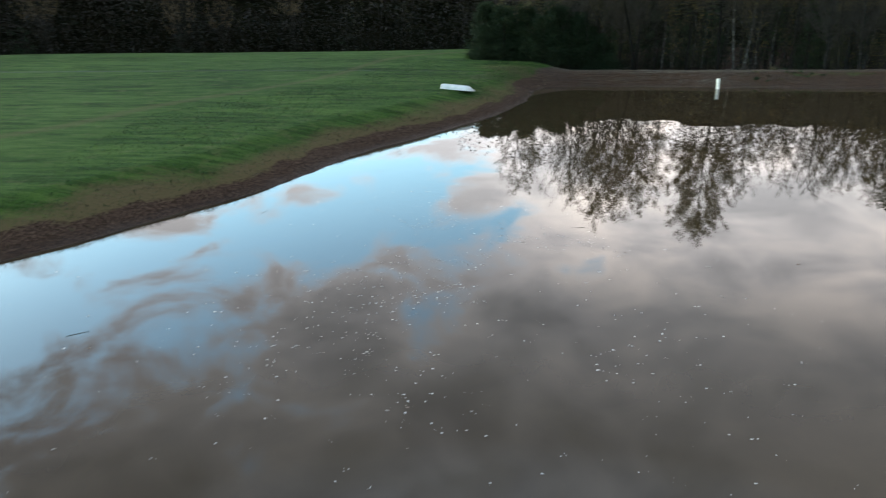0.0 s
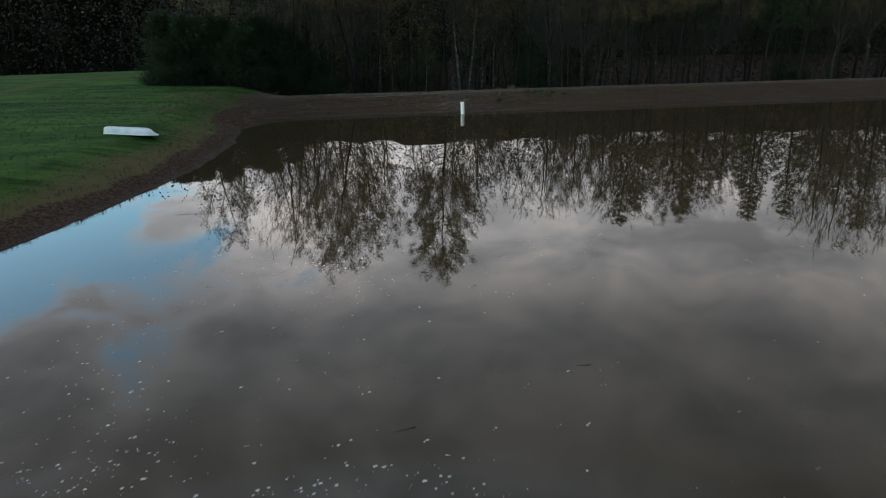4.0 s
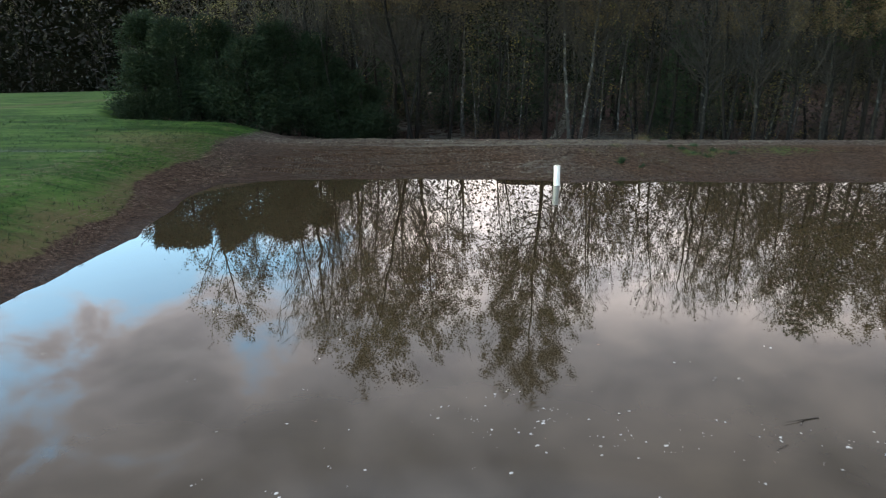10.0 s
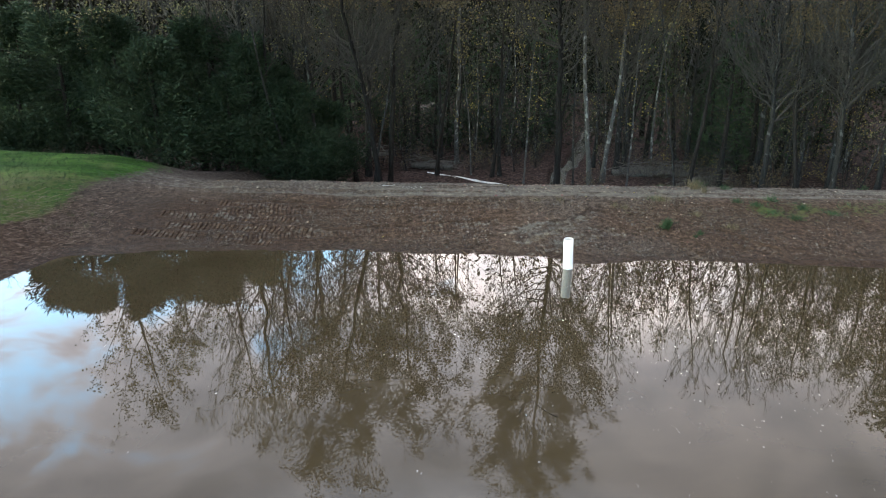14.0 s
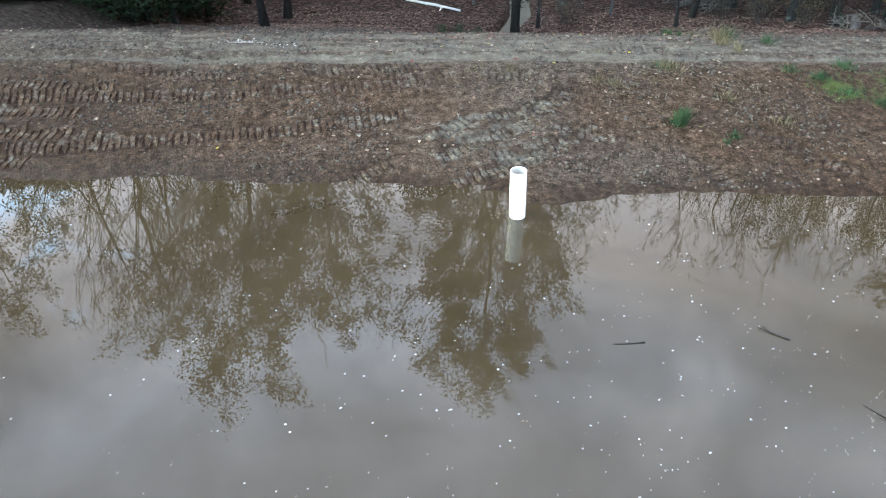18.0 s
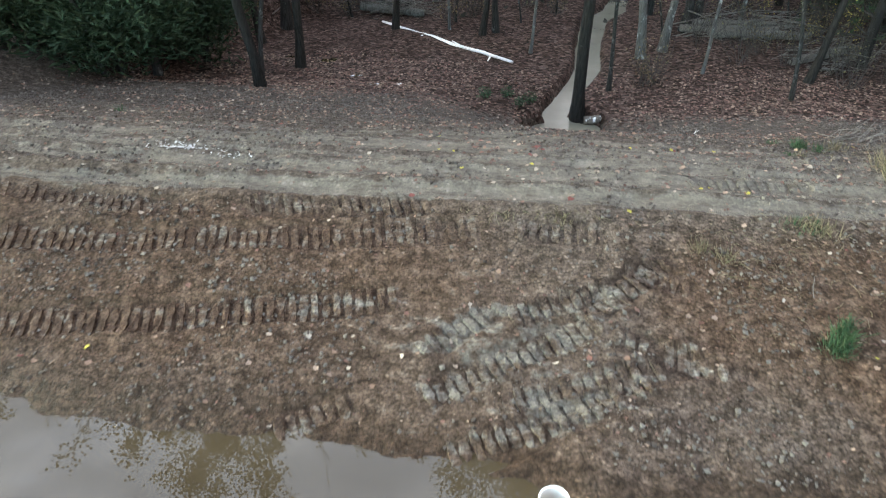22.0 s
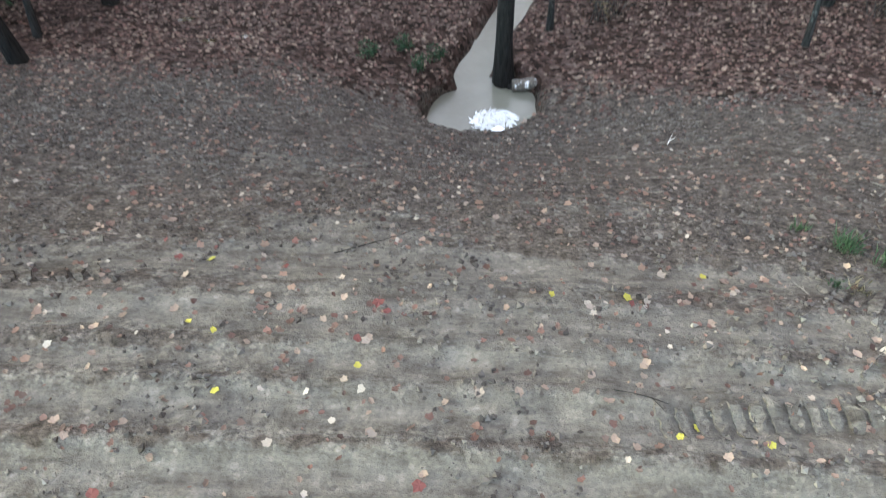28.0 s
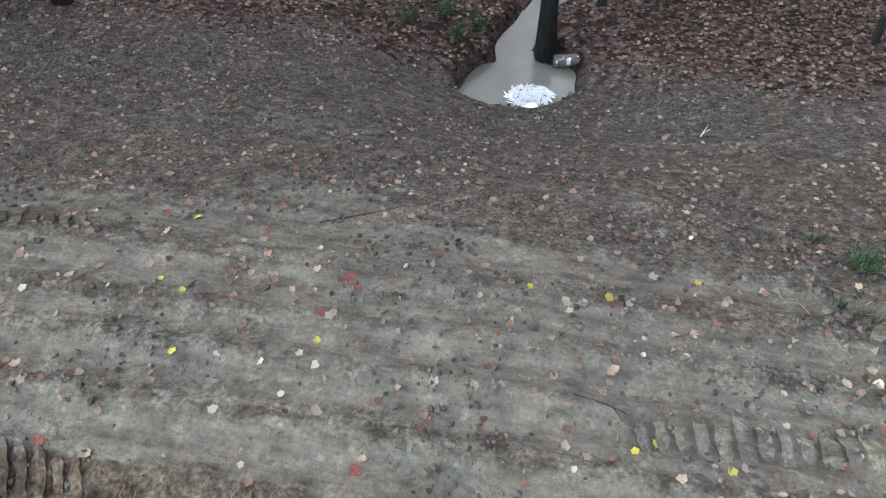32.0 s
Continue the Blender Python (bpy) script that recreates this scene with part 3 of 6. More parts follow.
    red = np.clip(0.9 * np.exp(-((u + 6) / 5.0) ** 2 - ((v - 1.9) / 1.3) ** 2) * (0.3 + 1.2 * vnoise(x * 0.6, y * 0.6, 87)) + 1.0 * np.exp(-((u - 7) / 2.8) ** 2 - ((v - 1.8) / 1.5) ** 2)
                  + left * 1.0 * (1 - sstep(2.5, 5, d)) + (1 - left) * (0.66 + 0.3 * sstep(5, 11, np.abs(u))) * (1 - sstep(3.0, 5, v)) * (0.5 + vnoise(x * 0.5, y * 0.5, 89)), 0, 1)
    damp_shade = 1.1 * np.exp(-((u + 11.5) / 4.8) ** 2 - ((v - 1.4) / 1.8) ** 2) * (0.3 + 1.2 * vnoise(x * 0.7, y * 0.7, 73))
    # shade between the cleats and over the slope's foot and ends, painted as darkening
    damp_shade = damp_shade + 0.45 * sunk + (1 - left) * (1 - sstep(2.4, 4.2, v)) * (0.12 + 0.45 * sstep(4.5, 10, np.abs(u + 1)))
    # a darker patch of soil at the shoulder
    damp_shade = damp_shade + 0.7 * np.exp(-((u - 9.0) / 2.4) ** 2 - ((v - 7.6) / 2.2) ** 2)
    # wet at shore and creek; the furrow line is coloured darker through it too
    wet_shade = np.clip((1 - sstep(0.05, 0.8, d)) + cut + furrow + damp_shade, 0, 1) * 0.9
    dry = 0.5 * np.clip(patch, 0, 1) + 0.6 * np.exp(-((u + 22) / 4.0) ** 2 - ((v - 1.5) / 2.5) ** 2) + left * (0.8 * (1 - sstep(1.5, 5.0, d + 3 * fbm(x * 0.3, y * 0.3, 2, 91))) + 0.5 * np.exp(-((d - 20 + 6 * fbm(x * 0.05, y * 0.05, 2, 93)) / 1.2) ** 2))
    return z, grass, litter, red, np.clip(clay, 0, 1), wet_shade, np.clip(dry, 0, 1)


def height(x, y):
    return float(land(np.array([float(x)]), np.array([float(y)]))[0][0])


def heights(x, y):
    return land(np.asarray(x, float), np.asarray(y, float))[0]


def spread(start, step, grow, end):
    out, s = [], step
    p = start
    while p < end:
        s *= grow
        p += s
        out.append(p)
    return out


def axis(lo, fine_lo, fine_hi, hi, fine_step, mid_step):
    mid_l = list(np.arange(lo, fine_lo, mid_step))
    fine_part = list(np.arange(fine_lo, fine_hi, fine_step))
    mid_r = list(np.arange(fine_hi, hi, mid_step))
    far_r = spread(hi, mid_step, 1.16, 900)
    far_l = [2 * lo - k for k in spread(lo, mid_step, 1.16, lo + 900)][::-1]
    return np.array(far_l + mid_l + fine_part + mid_r + far_r)


def build_ground():
    us, vs = axis(-52.0, -12.0, 9.0, 30.0, 0.055, 0.42), axis(-46.0, -1.5, 9.3, 34.0, 0.055, 0.42)
    vs = np.concatenate([vs[vs < 9.25], np.arange(9.3, 19.5, 0.12), vs[vs > 19.5]])
    U, V = np.meshgrid(us, vs)
    X, Y = OX + U * AU.x + V * AV.x, OY + U * AU.y + V * AV.y
    z, grass, litter, red, clay, wet_shade, dry = land(X.ravel(), Y.ravel())
    nu, nv = len(us), len(vs)
    i = (np.arange(nv - 1)[:, None] * nu + np.arange(nu - 1)[None, :]).ravel()
    quads = np.stack([i, i + 1, i + 1 + nu, i + nu], 1).astype(np.int32)
    me = bpy.data.meshes.new("ground")
    me.vertices.add(nu * nv)
    me.vertices.foreach_set("co", np.stack([X.ravel(), Y.ravel(), z], 1).astype(np.float32).ravel())
    me.loops.add(quads.size)
    me.loops.foreach_set("vertex_index", quads.ravel())
    me.polygons.add(len(quads))
    me.polygons.foreach_set("loop_start", np.arange(0, quads.size, 4, dtype=np.int32))
    me.polygons.foreach_set("use_smooth", np.ones(len(quads), bool))
    me.update(calc_edges=True)
    for name, (r, g, b) in (("cover", (grass, litter, red)), ("soil", (clay, wet_shade, dry))):
        at = me.color_attributes.new(name, "FLOAT_COLOR", "POINT")
        at.data.foreach_set("color", np.stack([r, g, b, np.ones(len(r))], 1).astype(np.float32).ravel())
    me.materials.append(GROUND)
    return tagged(new("ground", me), "earth dam, grassy pasture and leaf-covered forest floor", "ground", kind="structure")


ground = build_ground()


def sheet(name, ring, z, mat):
    bm = bmesh.new()
    bm.faces.new([bm.verts.new((x, y, z)) for x, y in ring])
    bmesh.ops.triangulate(bm, faces=bm.faces[:])
    me = bpy.data.meshes.new(name)
    bm.to_mesh(me)
    bm.free()
    me.materials.append(mat)
    return new(name, me)


def swollen(pts, by):
    c = pts.mean(0)
    return [(x + by * (x - c[0]) / math.hypot(x - c[0], y - c[1]), y + by * (y - c[1]) / math.hypot(x - c[0], y - c[1])) for x, y in pts]


tagged(sheet("water", swollen(POND, 1.6), 0.0, WATER), "still muddy brown pond reflecting trees and evening clouds", "water", kind="structure")

# ---- builders ----


class Shape:
    """Gathers vertices and faces for one mesh."""

    def __init__(self):
        self.v, self.f = [], []

    def tube(self, pts, radii, n=5, cap=False):
        base = len(self.v)
        m = len(pts)
        for i, p in enumerate(pts):
            a, b = pts[max(0, i - 1)], pts[min(m - 1, i + 1)]
            d = Vector(b) - Vector(a)
            if d.length < 1e-6:
                d = Vector((0, 0, 1))
            d.normalize()
            side = d.cross(Vector((0.31, 0.95, 0.07)) if abs(d.z) > 0.8 else Vector((0, 0, 1)))
            side.normalize()
            other = d.cross(side)
            for k in range(n):
                c, s = math.cos(2 * math.pi * k / n) * radii[i], math.sin(2 * math.pi * k / n) * radii[i]
                self.v.append((p[0] + side.x * c + other.x * s, p[1] + side.y * c + other.y * s, p[2] + side.z * c + other.z * s))
        for i in range(m - 1):
            for k in range(n):
                a, b = base + i * n + k, base + i * n + (k + 1) % n
                self.f.append((a, b, b + n, a + n))
        if cap:
            self.f.append(tuple(base + k for k in range(n))[::-1])
            self.f.append(tuple(base + (m - 1) * n + k for k in range(n)))

    def blade(self, p, d, up, length, width, fold=0.0):
        """A leaf: a pointed four-sided blade."""
        s = d.cross(up)
        if s.length < 1e-4:
            s = Vector((1, 0, 0))
        s.normalize()
        i = len(self.v)
        mid = p + d * (length * 0.5)
        lift = s.cross(d) * (fold * length)
        self.v += [tuple(p), tuple(mid + s * width / 2 + lift), tuple(p + d * length), tuple(mid - s * width / 2 + lift)]
        self.f.append((i, i + 1, i + 2, i + 3))

    def poly(self, pts):
        i = len(self.v)
        self.v += [tuple(p) for p in pts]
        self.f.append(tuple(range(i, i + len(pts))))

    def mesh(self, name, mat, smooth=True):
        me = bpy.data.meshes.new(name)
        me.from_pydata(self.v, [], self.f)
        me.materials.append(mat)
        if smooth:
            me.polygons.foreach_set("use_smooth", np.ones(len(me.polygons), bool))
        me.update()
        return me


def part(name, me, parent, label=""):
    ob = new(name, me)
    ob.parent = parent
    return tagged(ob, label)


def thing(name, label, category, m=None, group="", kind=""):
    ob = new(name)
    ob.empty_display_size = 0.2
    if m is not None:
        ob.matrix_world = m
    return tagged(ob, label, category, group, kind)


def rvec(r, s=1.0):
    return Vector((r.uniform(-s, s), r.uniform(-s, s), r.uniform(-s, s)))


def branch_line(r, p, d, length, n, bend, rise):
    pts = [p.copy()]
    d = d.normalized()
    for i in range(n):
        d = (d + rvec(r, bend) + Vector((0, 0, rise))).normalized()
        pts.append(pts[-1] + d * (length / n))
    return pts


def along(pts, t):
    k = t * (len(pts) - 1)
    i = min(int(k), len(pts) - 2)
    return pts[i].lerp(pts[i + 1], k - i), (pts[i + 1] - pts[i]).normalized()


def broadleaf(seed, tall, girth, crown_from, reach, limbs, seconds, twigs, leaves, leaf_size, bark_mat, leaf_mat, lean=0.0, steep=0.9, wood_label="", bend=0.10, twig_mat=None):
    """A leafless or thinly leaved forest tree about its base; returns the Empty with trunk, branches and crown."""
    r = random.Random(seed)
    trunk, wood, crown = Shape(), Shape(), Shape()
    d = Vector((lean * math.cos(seed), lean * math.sin(seed), 1))
    stem = branch_line(r, Vector((0, 0, -0.35)), d, tall + 0.35, 12, bend, 0.04)
    rad = [girth * ((1 - i / 12.6) ** 0.85) for i in range(13)]
    rad[0] *= 1.5
    trunk.tube(stem, rad, 8)
    spots = []
    for i in range(limbs):
        k = i / max(1, limbs - 1)
        t = crown_from + (0.985 - crown_from) * (k ** 0.85)
        p, sd = along(stem, t)
        az = i * 2.4 + r.uniform(-0.5, 0.5)
        rel = (t - crown_from) / (1 - crown_from)
        length = reach * (0.55 + 0.75 * math.sin(math.pi * (0.18 + 0.72 * rel))) * r.uniform(0.7, 1.15)
        out = Vector((math.cos(az), math.sin(az), steep * r.uniform(0.6, 1.3) + rel * 0.6))
        line = branch_line(r, p, out, length, 6, 0.16, 0.10)
        r0 = max(0.015, girth * 0.36 * (1 - t * 0.75))
        wood.tube(line, [r0 * (1 - 0.85 * j / 6) for j in range(7)], 4)
        for j in range(seconds):
            f = 0.22 + 0.78 * (j + r.random()) / seconds
            q, qd = along(line, min(f, 0.99))
            side = (qd + rvec(r, 0.85) + Vector((0, 0, 0.25))).normalized()
            l2 = length * r.uniform(0.22, 0.42) * (1.2 - 0.5 * f)
            sub = branch_line(r, q, side, l2, 3, 0.2, 0.10)
            wood.tube(sub, [r0 * 0.36 * (1 - 0.25 * m) for m in range(4)], 3)
            spots.append(sub[-1])
            for w in range(twigs):
                a, ad = along(sub, r.uniform(0.2, 0.99))
                td = (ad + rvec(r, 0.8) + Vector((0, 0, 0.2))).normalized()
                tw = branch_line(r, a, td, l2 * r.uniform(0.3, 0.7), 2, 0.25, 0.08)
                wood.tube(tw, [0.013, 0.009, 0.004], 3)
                spots.append(tw[-1])
                spots.append(tw[1])
    for i in range(leaves):
        s = spots[r.randrange(len(spots))]
        p = s + rvec(r, 0.28)
        dd = (rvec(r) + Vector((0, 0, -0.4))).normalized()
        crown.blade(p, dd, rvec(r), leaf_size * r.uniform(0.7, 1.3), leaf_size * 0.75, 0.08)
    ob = thing("tree", wood_label, "tree", group="trees of the wood")
    part("trunk", trunk.mesh("trunk", bark_mat), ob)
    part("branchwork", wood.mesh("branchwork", twig_mat or TWIG), ob)
    if leaves:
        part("crown", crown.mesh("crown", leaf_mat, False), ob)
    return ob


def crowned(seed, tall, girth, crown_from, reach, shape, limbs, seconds, twigs, leaves, leaf_size, bark_mat, leaf_mat, label, top=(0.0, 0.0), steep=1.0, root=False, twig_mat=None, clump=0.2, leaf_from=0.52):
    """A tree whose limbs sweep up to a lobed crown; top: how far the stem leans out at its tip."""
    r = random.Random(seed)
    trunk, wood, crown = Shape(), Shape(), Shape()
    n = 14
    wob = [Vector((r.gauss(0, 0.07), r.gauss(0, 0.07), 0)) for _ in range(n + 1)]
    stem = []
    for i in range(n + 1):
        f = i / n
        stem.append(Vector((top[0] * f ** 1.25, top[1] * f ** 1.25, -0.35 + (tall * 0.95 + 0.35) * f)) + wob[i] * (0.3 + 2.0 * f))
    rad = [girth * (1 - i / (n + 0.8)) ** 0.85 + 0.01 for i in range(n + 1)]
    rad[0] *= 1.5
    trunk.tube(stem, rad, 9)
    a, b = shape
    peak = (a / (a + b)) ** a * (b / (a + b)) ** b
    spots = []
    for i in range(limbs):
        f = min(0.995, ((i + 0.5 + r.uniform(-0.4, 0.4)) / limbs) ** 0.9)
        h = crown_from + (1 - crown_from) * f
        az = i * 2.399 + r.uniform(-0.4, 0.4)
        lobe = 1 + 0.20 * math.sin(2 * az + seed + 5 * f) + r.uniform(-0.35, 0.12)
        out = reach * max(0.03, f ** a * (1 - f) ** b / peak) * lobe
        mid, _ = along(stem, min(0.999, h))
        tip = Vector((mid.x + out * math.cos(az), mid.y + out * math.sin(az), h * tall))
        low = max(crown_from * r.uniform(0.72, 1.25), h - (steep * out + 0.5) / tall)
        low = min(low, h - 0.02)
        p, _ = along(stem, low)
        L = (tip - p).length
        line = []
        for j in range(7):
            k = j / 6
            q = p.lerp(tip, k) + Vector((0, 0, -0.10 * L * math.sin(math.pi * k)))
            line.append(q + (rvec(r, 0.035 * L) if 0 < j < 6 else Vector()))
        r0 = max(0.016, girth * 0.34 * (1 - 0.75 * low))
        wood.tube(line, [r0 * (1 - 0.86 * j / 6) for j in range(7)], 4)
        for j in range(seconds):
            k = 0.3 + 0.7 * (j + r.random()) / seconds
            q, qd = along(line, min(k, 0.99))
            l2 = reach * r.uniform(0.18, 0.42) * (1.15 - 0.4 * k)
            sub = branch_line(r, q, qd + rvec(r, 0.75) + Vector((0, 0, 0.3)), l2, 3, 0.16, 0.10)
            wood.tube(sub, [r0 * 0.34 * (1 - 0.26 * m) for m in range(4)], 3)
            spots.append(sub[-1])
            for w in range(twigs):
                c, cd = along(sub, r.uniform(0.25, 0.99))
                tw = branch_line(r, c, cd + rvec(r, 0.65) + Vector((0, 0, 0.25)), l2 * r.uniform(0.35, 0.75), 2, 0.2, 0.08)
                wood.tube(tw, [0.011, 0.008, 0.004], 3)
                spots += tw[1:]
    thick = [p for p in spots if p.z > leaf_from * tall and vnoise(np.array([p.x * 0.55 + 9]), np.array([p.z * 0.55 + p.y * 0.35]), seed)[0] > 0.3] or spots
    for i in range(leaves):
        p = thick[r.randrange(len(thick))]
        p = p + Vector((r.gauss(0, clump), r.gauss(0, clump), r.gauss(0, clump)))
        crown.blade(p, (rvec(r) + Vector((0, 0, -0.4))).normalized(), rvec(r), leaf_size * r.uniform(0.6, 1.3), leaf_size * 0.75, 0.08)
    if root:
        foot = branch_line(r, Vector((0.05, -0.1, 0.15)), Vector((1, -0.45, -0.08)), 0.9, 4, 0.10, -0.10)
        trunk.tube(foot, [0.22, 0.19, 0.16, 0.13, 0.09], 7, True)
    ob = thing("tree", label, "tree", group="trees of the wood")
    part("trunk", trunk.mesh("trunk", bark_mat), ob)
    part("branchwork", wood.mesh("branchwork", twig_mat or TWIG), ob)
    if leaves:
        part("crown", crown.mesh("crown", leaf_mat, False), ob)
    return ob


def cedar(seed, tall, wide, fronds):
    """A dense dark evergreen, branched to the ground, with an uneven outline."""
    r = random.Random(seed)
    trunk, crown = Shape(), Shape()
    trunk.tube([Vector((0, 0, -0.3)), Vector((0.05, 0, tall * 0.5)), Vector((0, 0.05, tall * 0.96))], [0.16, 0.1, 0.02], 7)
    lobes = [(r.uniform(0, 6.28), r.uniform(0.05, 0.85), r.uniform(0.7, 1.25)) for _ in range(26)]
    for az, t, k in lobes:
        reach = wide * k * (1 - t) ** 0.7
        p = Vector((0, 0, t * tall))
        line = branch_line(r, p, Vector((math.cos(az), math.sin(az), 0.35)), reach, 4, 0.12, 0.08)
        trunk.tube(line, [0.045, 0.035, 0.025, 0.018, 0.008], 3)
        for _ in range(fronds // 26):
            q, qd = along(line, min(0.99, r.random() ** 0.6))
            q = q + rvec(r, 0.32 + 0.16 * reach)
            d = (Vector((q.x, q.y, 0)).normalized() * 0.7 + rvec(r, 0.7) + Vector((0, 0, 0.35))).normalized()
            crown.blade(q, d, rvec(r), r.uniform(0.16, 0.40), r.uniform(0.045, 0.085), 0.1)
    ob = thing("evergreen_tree", "dense dark green cedar with boughs to the ground", "tree", group="evergreens at the wood's edge")
    part("trunk", trunk.mesh("trunk", BARK_DARK), ob)
    part("crown", crown.mesh("crown", NEEDLE, False), ob)
    return ob


def pine(seed, tall, crown_from, reach, whorls, tufts):
    """A pine: bare bole, level boughs in whorls carrying needle tufts."""
    r = random.Random(seed)
    trunk, wood, crown = Shape(), Shape(), Shape()
    stem = branch_line(r, Vector((0, 0, -0.3)), Vector((0.02, 0.03, 1)), tall, 10, 0.03, 0.03)
    trunk.tube(stem, [0.2 * (1 - 0.088 * i) + 0.02 for i in range(11)], 7)
    for i in range(whorls):
        t = crown_from + (0.985 - crown_from) * i / (whorls - 1)
        for j in range(4):
            az = j * 1.57 + i * 0.8 + r.uniform(-0.3, 0.3)
            p, _ = along(stem, t)
            length = reach * (1.08 - 0.75 * (t - crown_from) / (1 - crown_from)) * r.uniform(0.6, 1.1)
            line = branch_line(r, p, Vector((math.cos(az), math.sin(az), 0.12 + 0.5 * t)), length, 4, 0.1, 0.05)
            wood.tube(line, [0.04, 0.032, 0.025, 0.016, 0.008], 3)
            for _ in range(tufts):
                q, qd = along(line, r.uniform(0.3, 0.99))
                q = q + Vector((r.uniform(-0.4, 0.4), r.uniform(-0.4, 0.4), r.uniform(-0.08, 0.16)))
                for _ in range(9):
                    crown.blade(q, (rvec(r) + Vector((0, 0, 0.35)) + qd * 0.5).normalized(), rvec(r), r.uniform(0.18, 0.32), 0.045)
    ob = thing("pine_tree", "tall pine with needle tufts on level boughs", "tree", group="pines of the wood")
    part("trunk", trunk.mesh("trunk", BARK_DARK), ob)
    part("branchwork", wood.mesh("branchwork", TWIG), ob)
    part("crown", crown.mesh("crown", PINE, False), ob)
    return ob


def shrub(seed, tall, stems, leaves, mat, label):
    r = random.Random(seed)
    wood, crown = Shape(), Shape()
    spots = []
    for i in range(stems):
        az = r.uniform(0, 6.28)
        line = branch_line(r, Vector((r.uniform(-0.25, 0.25), r.uniform(-0.25, 0.25), -0.1)), Vector((0.5 * math.cos(az), 0.5 * math.sin(az), 1)), tall * r.uniform(0.5, 1.1), 5, 0.2, 0.02)
        wood.tube(line, [0.014, 0.012, 0.010, 0.007, 0.005, 0.003], 3)
        for _ in range(5):
            p, d = along(line, r.uniform(0.3, 0.98))
            tw = branch_line(r, p, d + rvec(r, 0.9), tall * r.uniform(0.12, 0.3), 2, 0.25, 0.02)
            wood.tube(tw, [0.007, 0.005, 0.002], 3)
            spots += tw[1:]
    for i in range(leaves):
        p = spots[r.randrange(len(spots))] + rvec(r, 0.08)
        crown.blade(p, rvec(r).normalized(), rvec(r), r.uniform(0.06, 0.11), 0.055, 0.1)
    ob = thing("shrub", label, "shrub", group="undergrowth of the wood")
    part("stem_tangle", wood.mesh("stem_tangle", TWIG), ob)
    if leaves:
        part("foliage", crown.mesh("foliage", mat, False), ob)
    return ob


def stand(ob, x, y, turn=0.0, size=1.0, first=False, dz=0.0, tilt=(0, 0)):
    m = Matrix.Translation((x, y, height(x, y) + dz)) @ pose(0, 0, 0, tilt[0], tilt[1], turn) @ Matrix.Scale(size, 4)
    if first:
        ob.matrix_world = m
        return ob
    c = copy_thing(ob, m)
    c.matrix_basis = m
    return c


# ---- the wood behind the dam ----
BIG = crowned(3, 24.0, 0.195, 0.42, 4.9, (0.42, 0.50), 66, 7, 4, 36000, 0.13, BARK_WET, LEAF_BROWN, "tall dark tree with a dense rusty crown beside the pool", (-1.1, -0.4), 0.9, True)
LEANER = crowned(5, 20.2, 0.145, 0.34, 5.0, (0.45, 0.45), 50, 7, 4, 17000, 0.14, BARK_WET, LEAF_BROWN, "leaning dark tree with brown autumn leaves", (-3.9, -0.6), 1.0)
LEAFY = crowned(17, 20.6, 0.155, 0.36, 4.9, (0.45, 0.45), 50, 7, 4, 17000, 0.14, BARK_DARK, LEAF_BROWN, "straight dark tree with a wide brown autumn crown", (0.9, -2.2), 1.0)
FAN = crowned(11, 19.0, 0.19, 0.36, 4.9, (0.50, 0.34), 50, 7, 5, 350, 0.13, BARK_GREY, LEAF_BROWN, "bare spreading tree with fine upswept twigs", (0.3, -0.6), 1.35, twig_mat=TWIG_PALE)
OLIVE = broadleaf(23, 19.0, 0.15, 0.42, 3.0, 24, 6, 4, 1500, 0.115, BARK_GREY, LEAF_OLIVE, 0.05, 0.8, wood_label="grey forest tree with sparse fading green leaves")
PALE = broadleaf(29, 20.5, 0.17, 0.40, 3.6, 20, 6, 4, 600, 0.12, BARK_PALE, LEAF_BROWN, 0.09, 1.1, wood_label="pale-barked tree with a leaning bare trunk")
BARE = broadleaf(37, 18.0, 0.14, 0.38, 3.2, 18, 5, 4, 120, 0.14, BARK_DARK, LEAF_BROWN, 0.06, 1.2, wood_label="bare dark forest tree with thin twigs")
OAK = broadleaf(41, 13.5, 0.17, 0.25, 3.8, 20, 7, 4, 3200, 0.13, BARK_GREY, LEAF_OLIVE, 0.05, 0.7, wood_label="small oak with clumped dull green leaves")
POLE = broadleaf(43, 11.0, 0.07, 0.25, 1.8, 14, 4, 3, 230, 0.12, BARK_PALE, LEAF_YELLOW, 0.1, 0.9, wood_label="young thin tree with a few yellow leaves")
THIN = broadleaf(47, 14.0, 0.085, 0.45, 2.0, 12, 4, 3, 200, 0.14, BARK_GREY, LEAF_OLIVE, 0.08, 1.0, wood_label="thin grey tree with a few withered leaves", twig_mat=TWIG_PALE)
CEDAR = cedar(5, 8.0, 2.6, 11500)
CEDAR_LOW = cedar(6, 5.6, 2.3, 9500)
CEDAR_DEEP = cedar(9, 8.5, 2.6, 2600)
PINE_TALL = pine(7, 20.0, 0.40, 3.9, 18, 17)
PINE_YOUNG = pine(8, 10.5, 0.14, 2.7, 13, 4)
DEEP_BARE = broadleaf(61, 18.5, 0.14, 0.36, 3.2, 14, 4, 2, 80, 0.15, BARK_DARK, LEAF_BROWN, 0.06, 1.1, wood_label="bare dark tree deep in the wood")
DEEP_GREY = broadleaf(67, 19.0, 0.12, 0.42, 2.8, 12, 4, 2, 260, 0.18, BARK_GREY, LEAF_OLIVE, 0.08, 1.0, wood_label="grey tree deep in the wood with thin leaves")
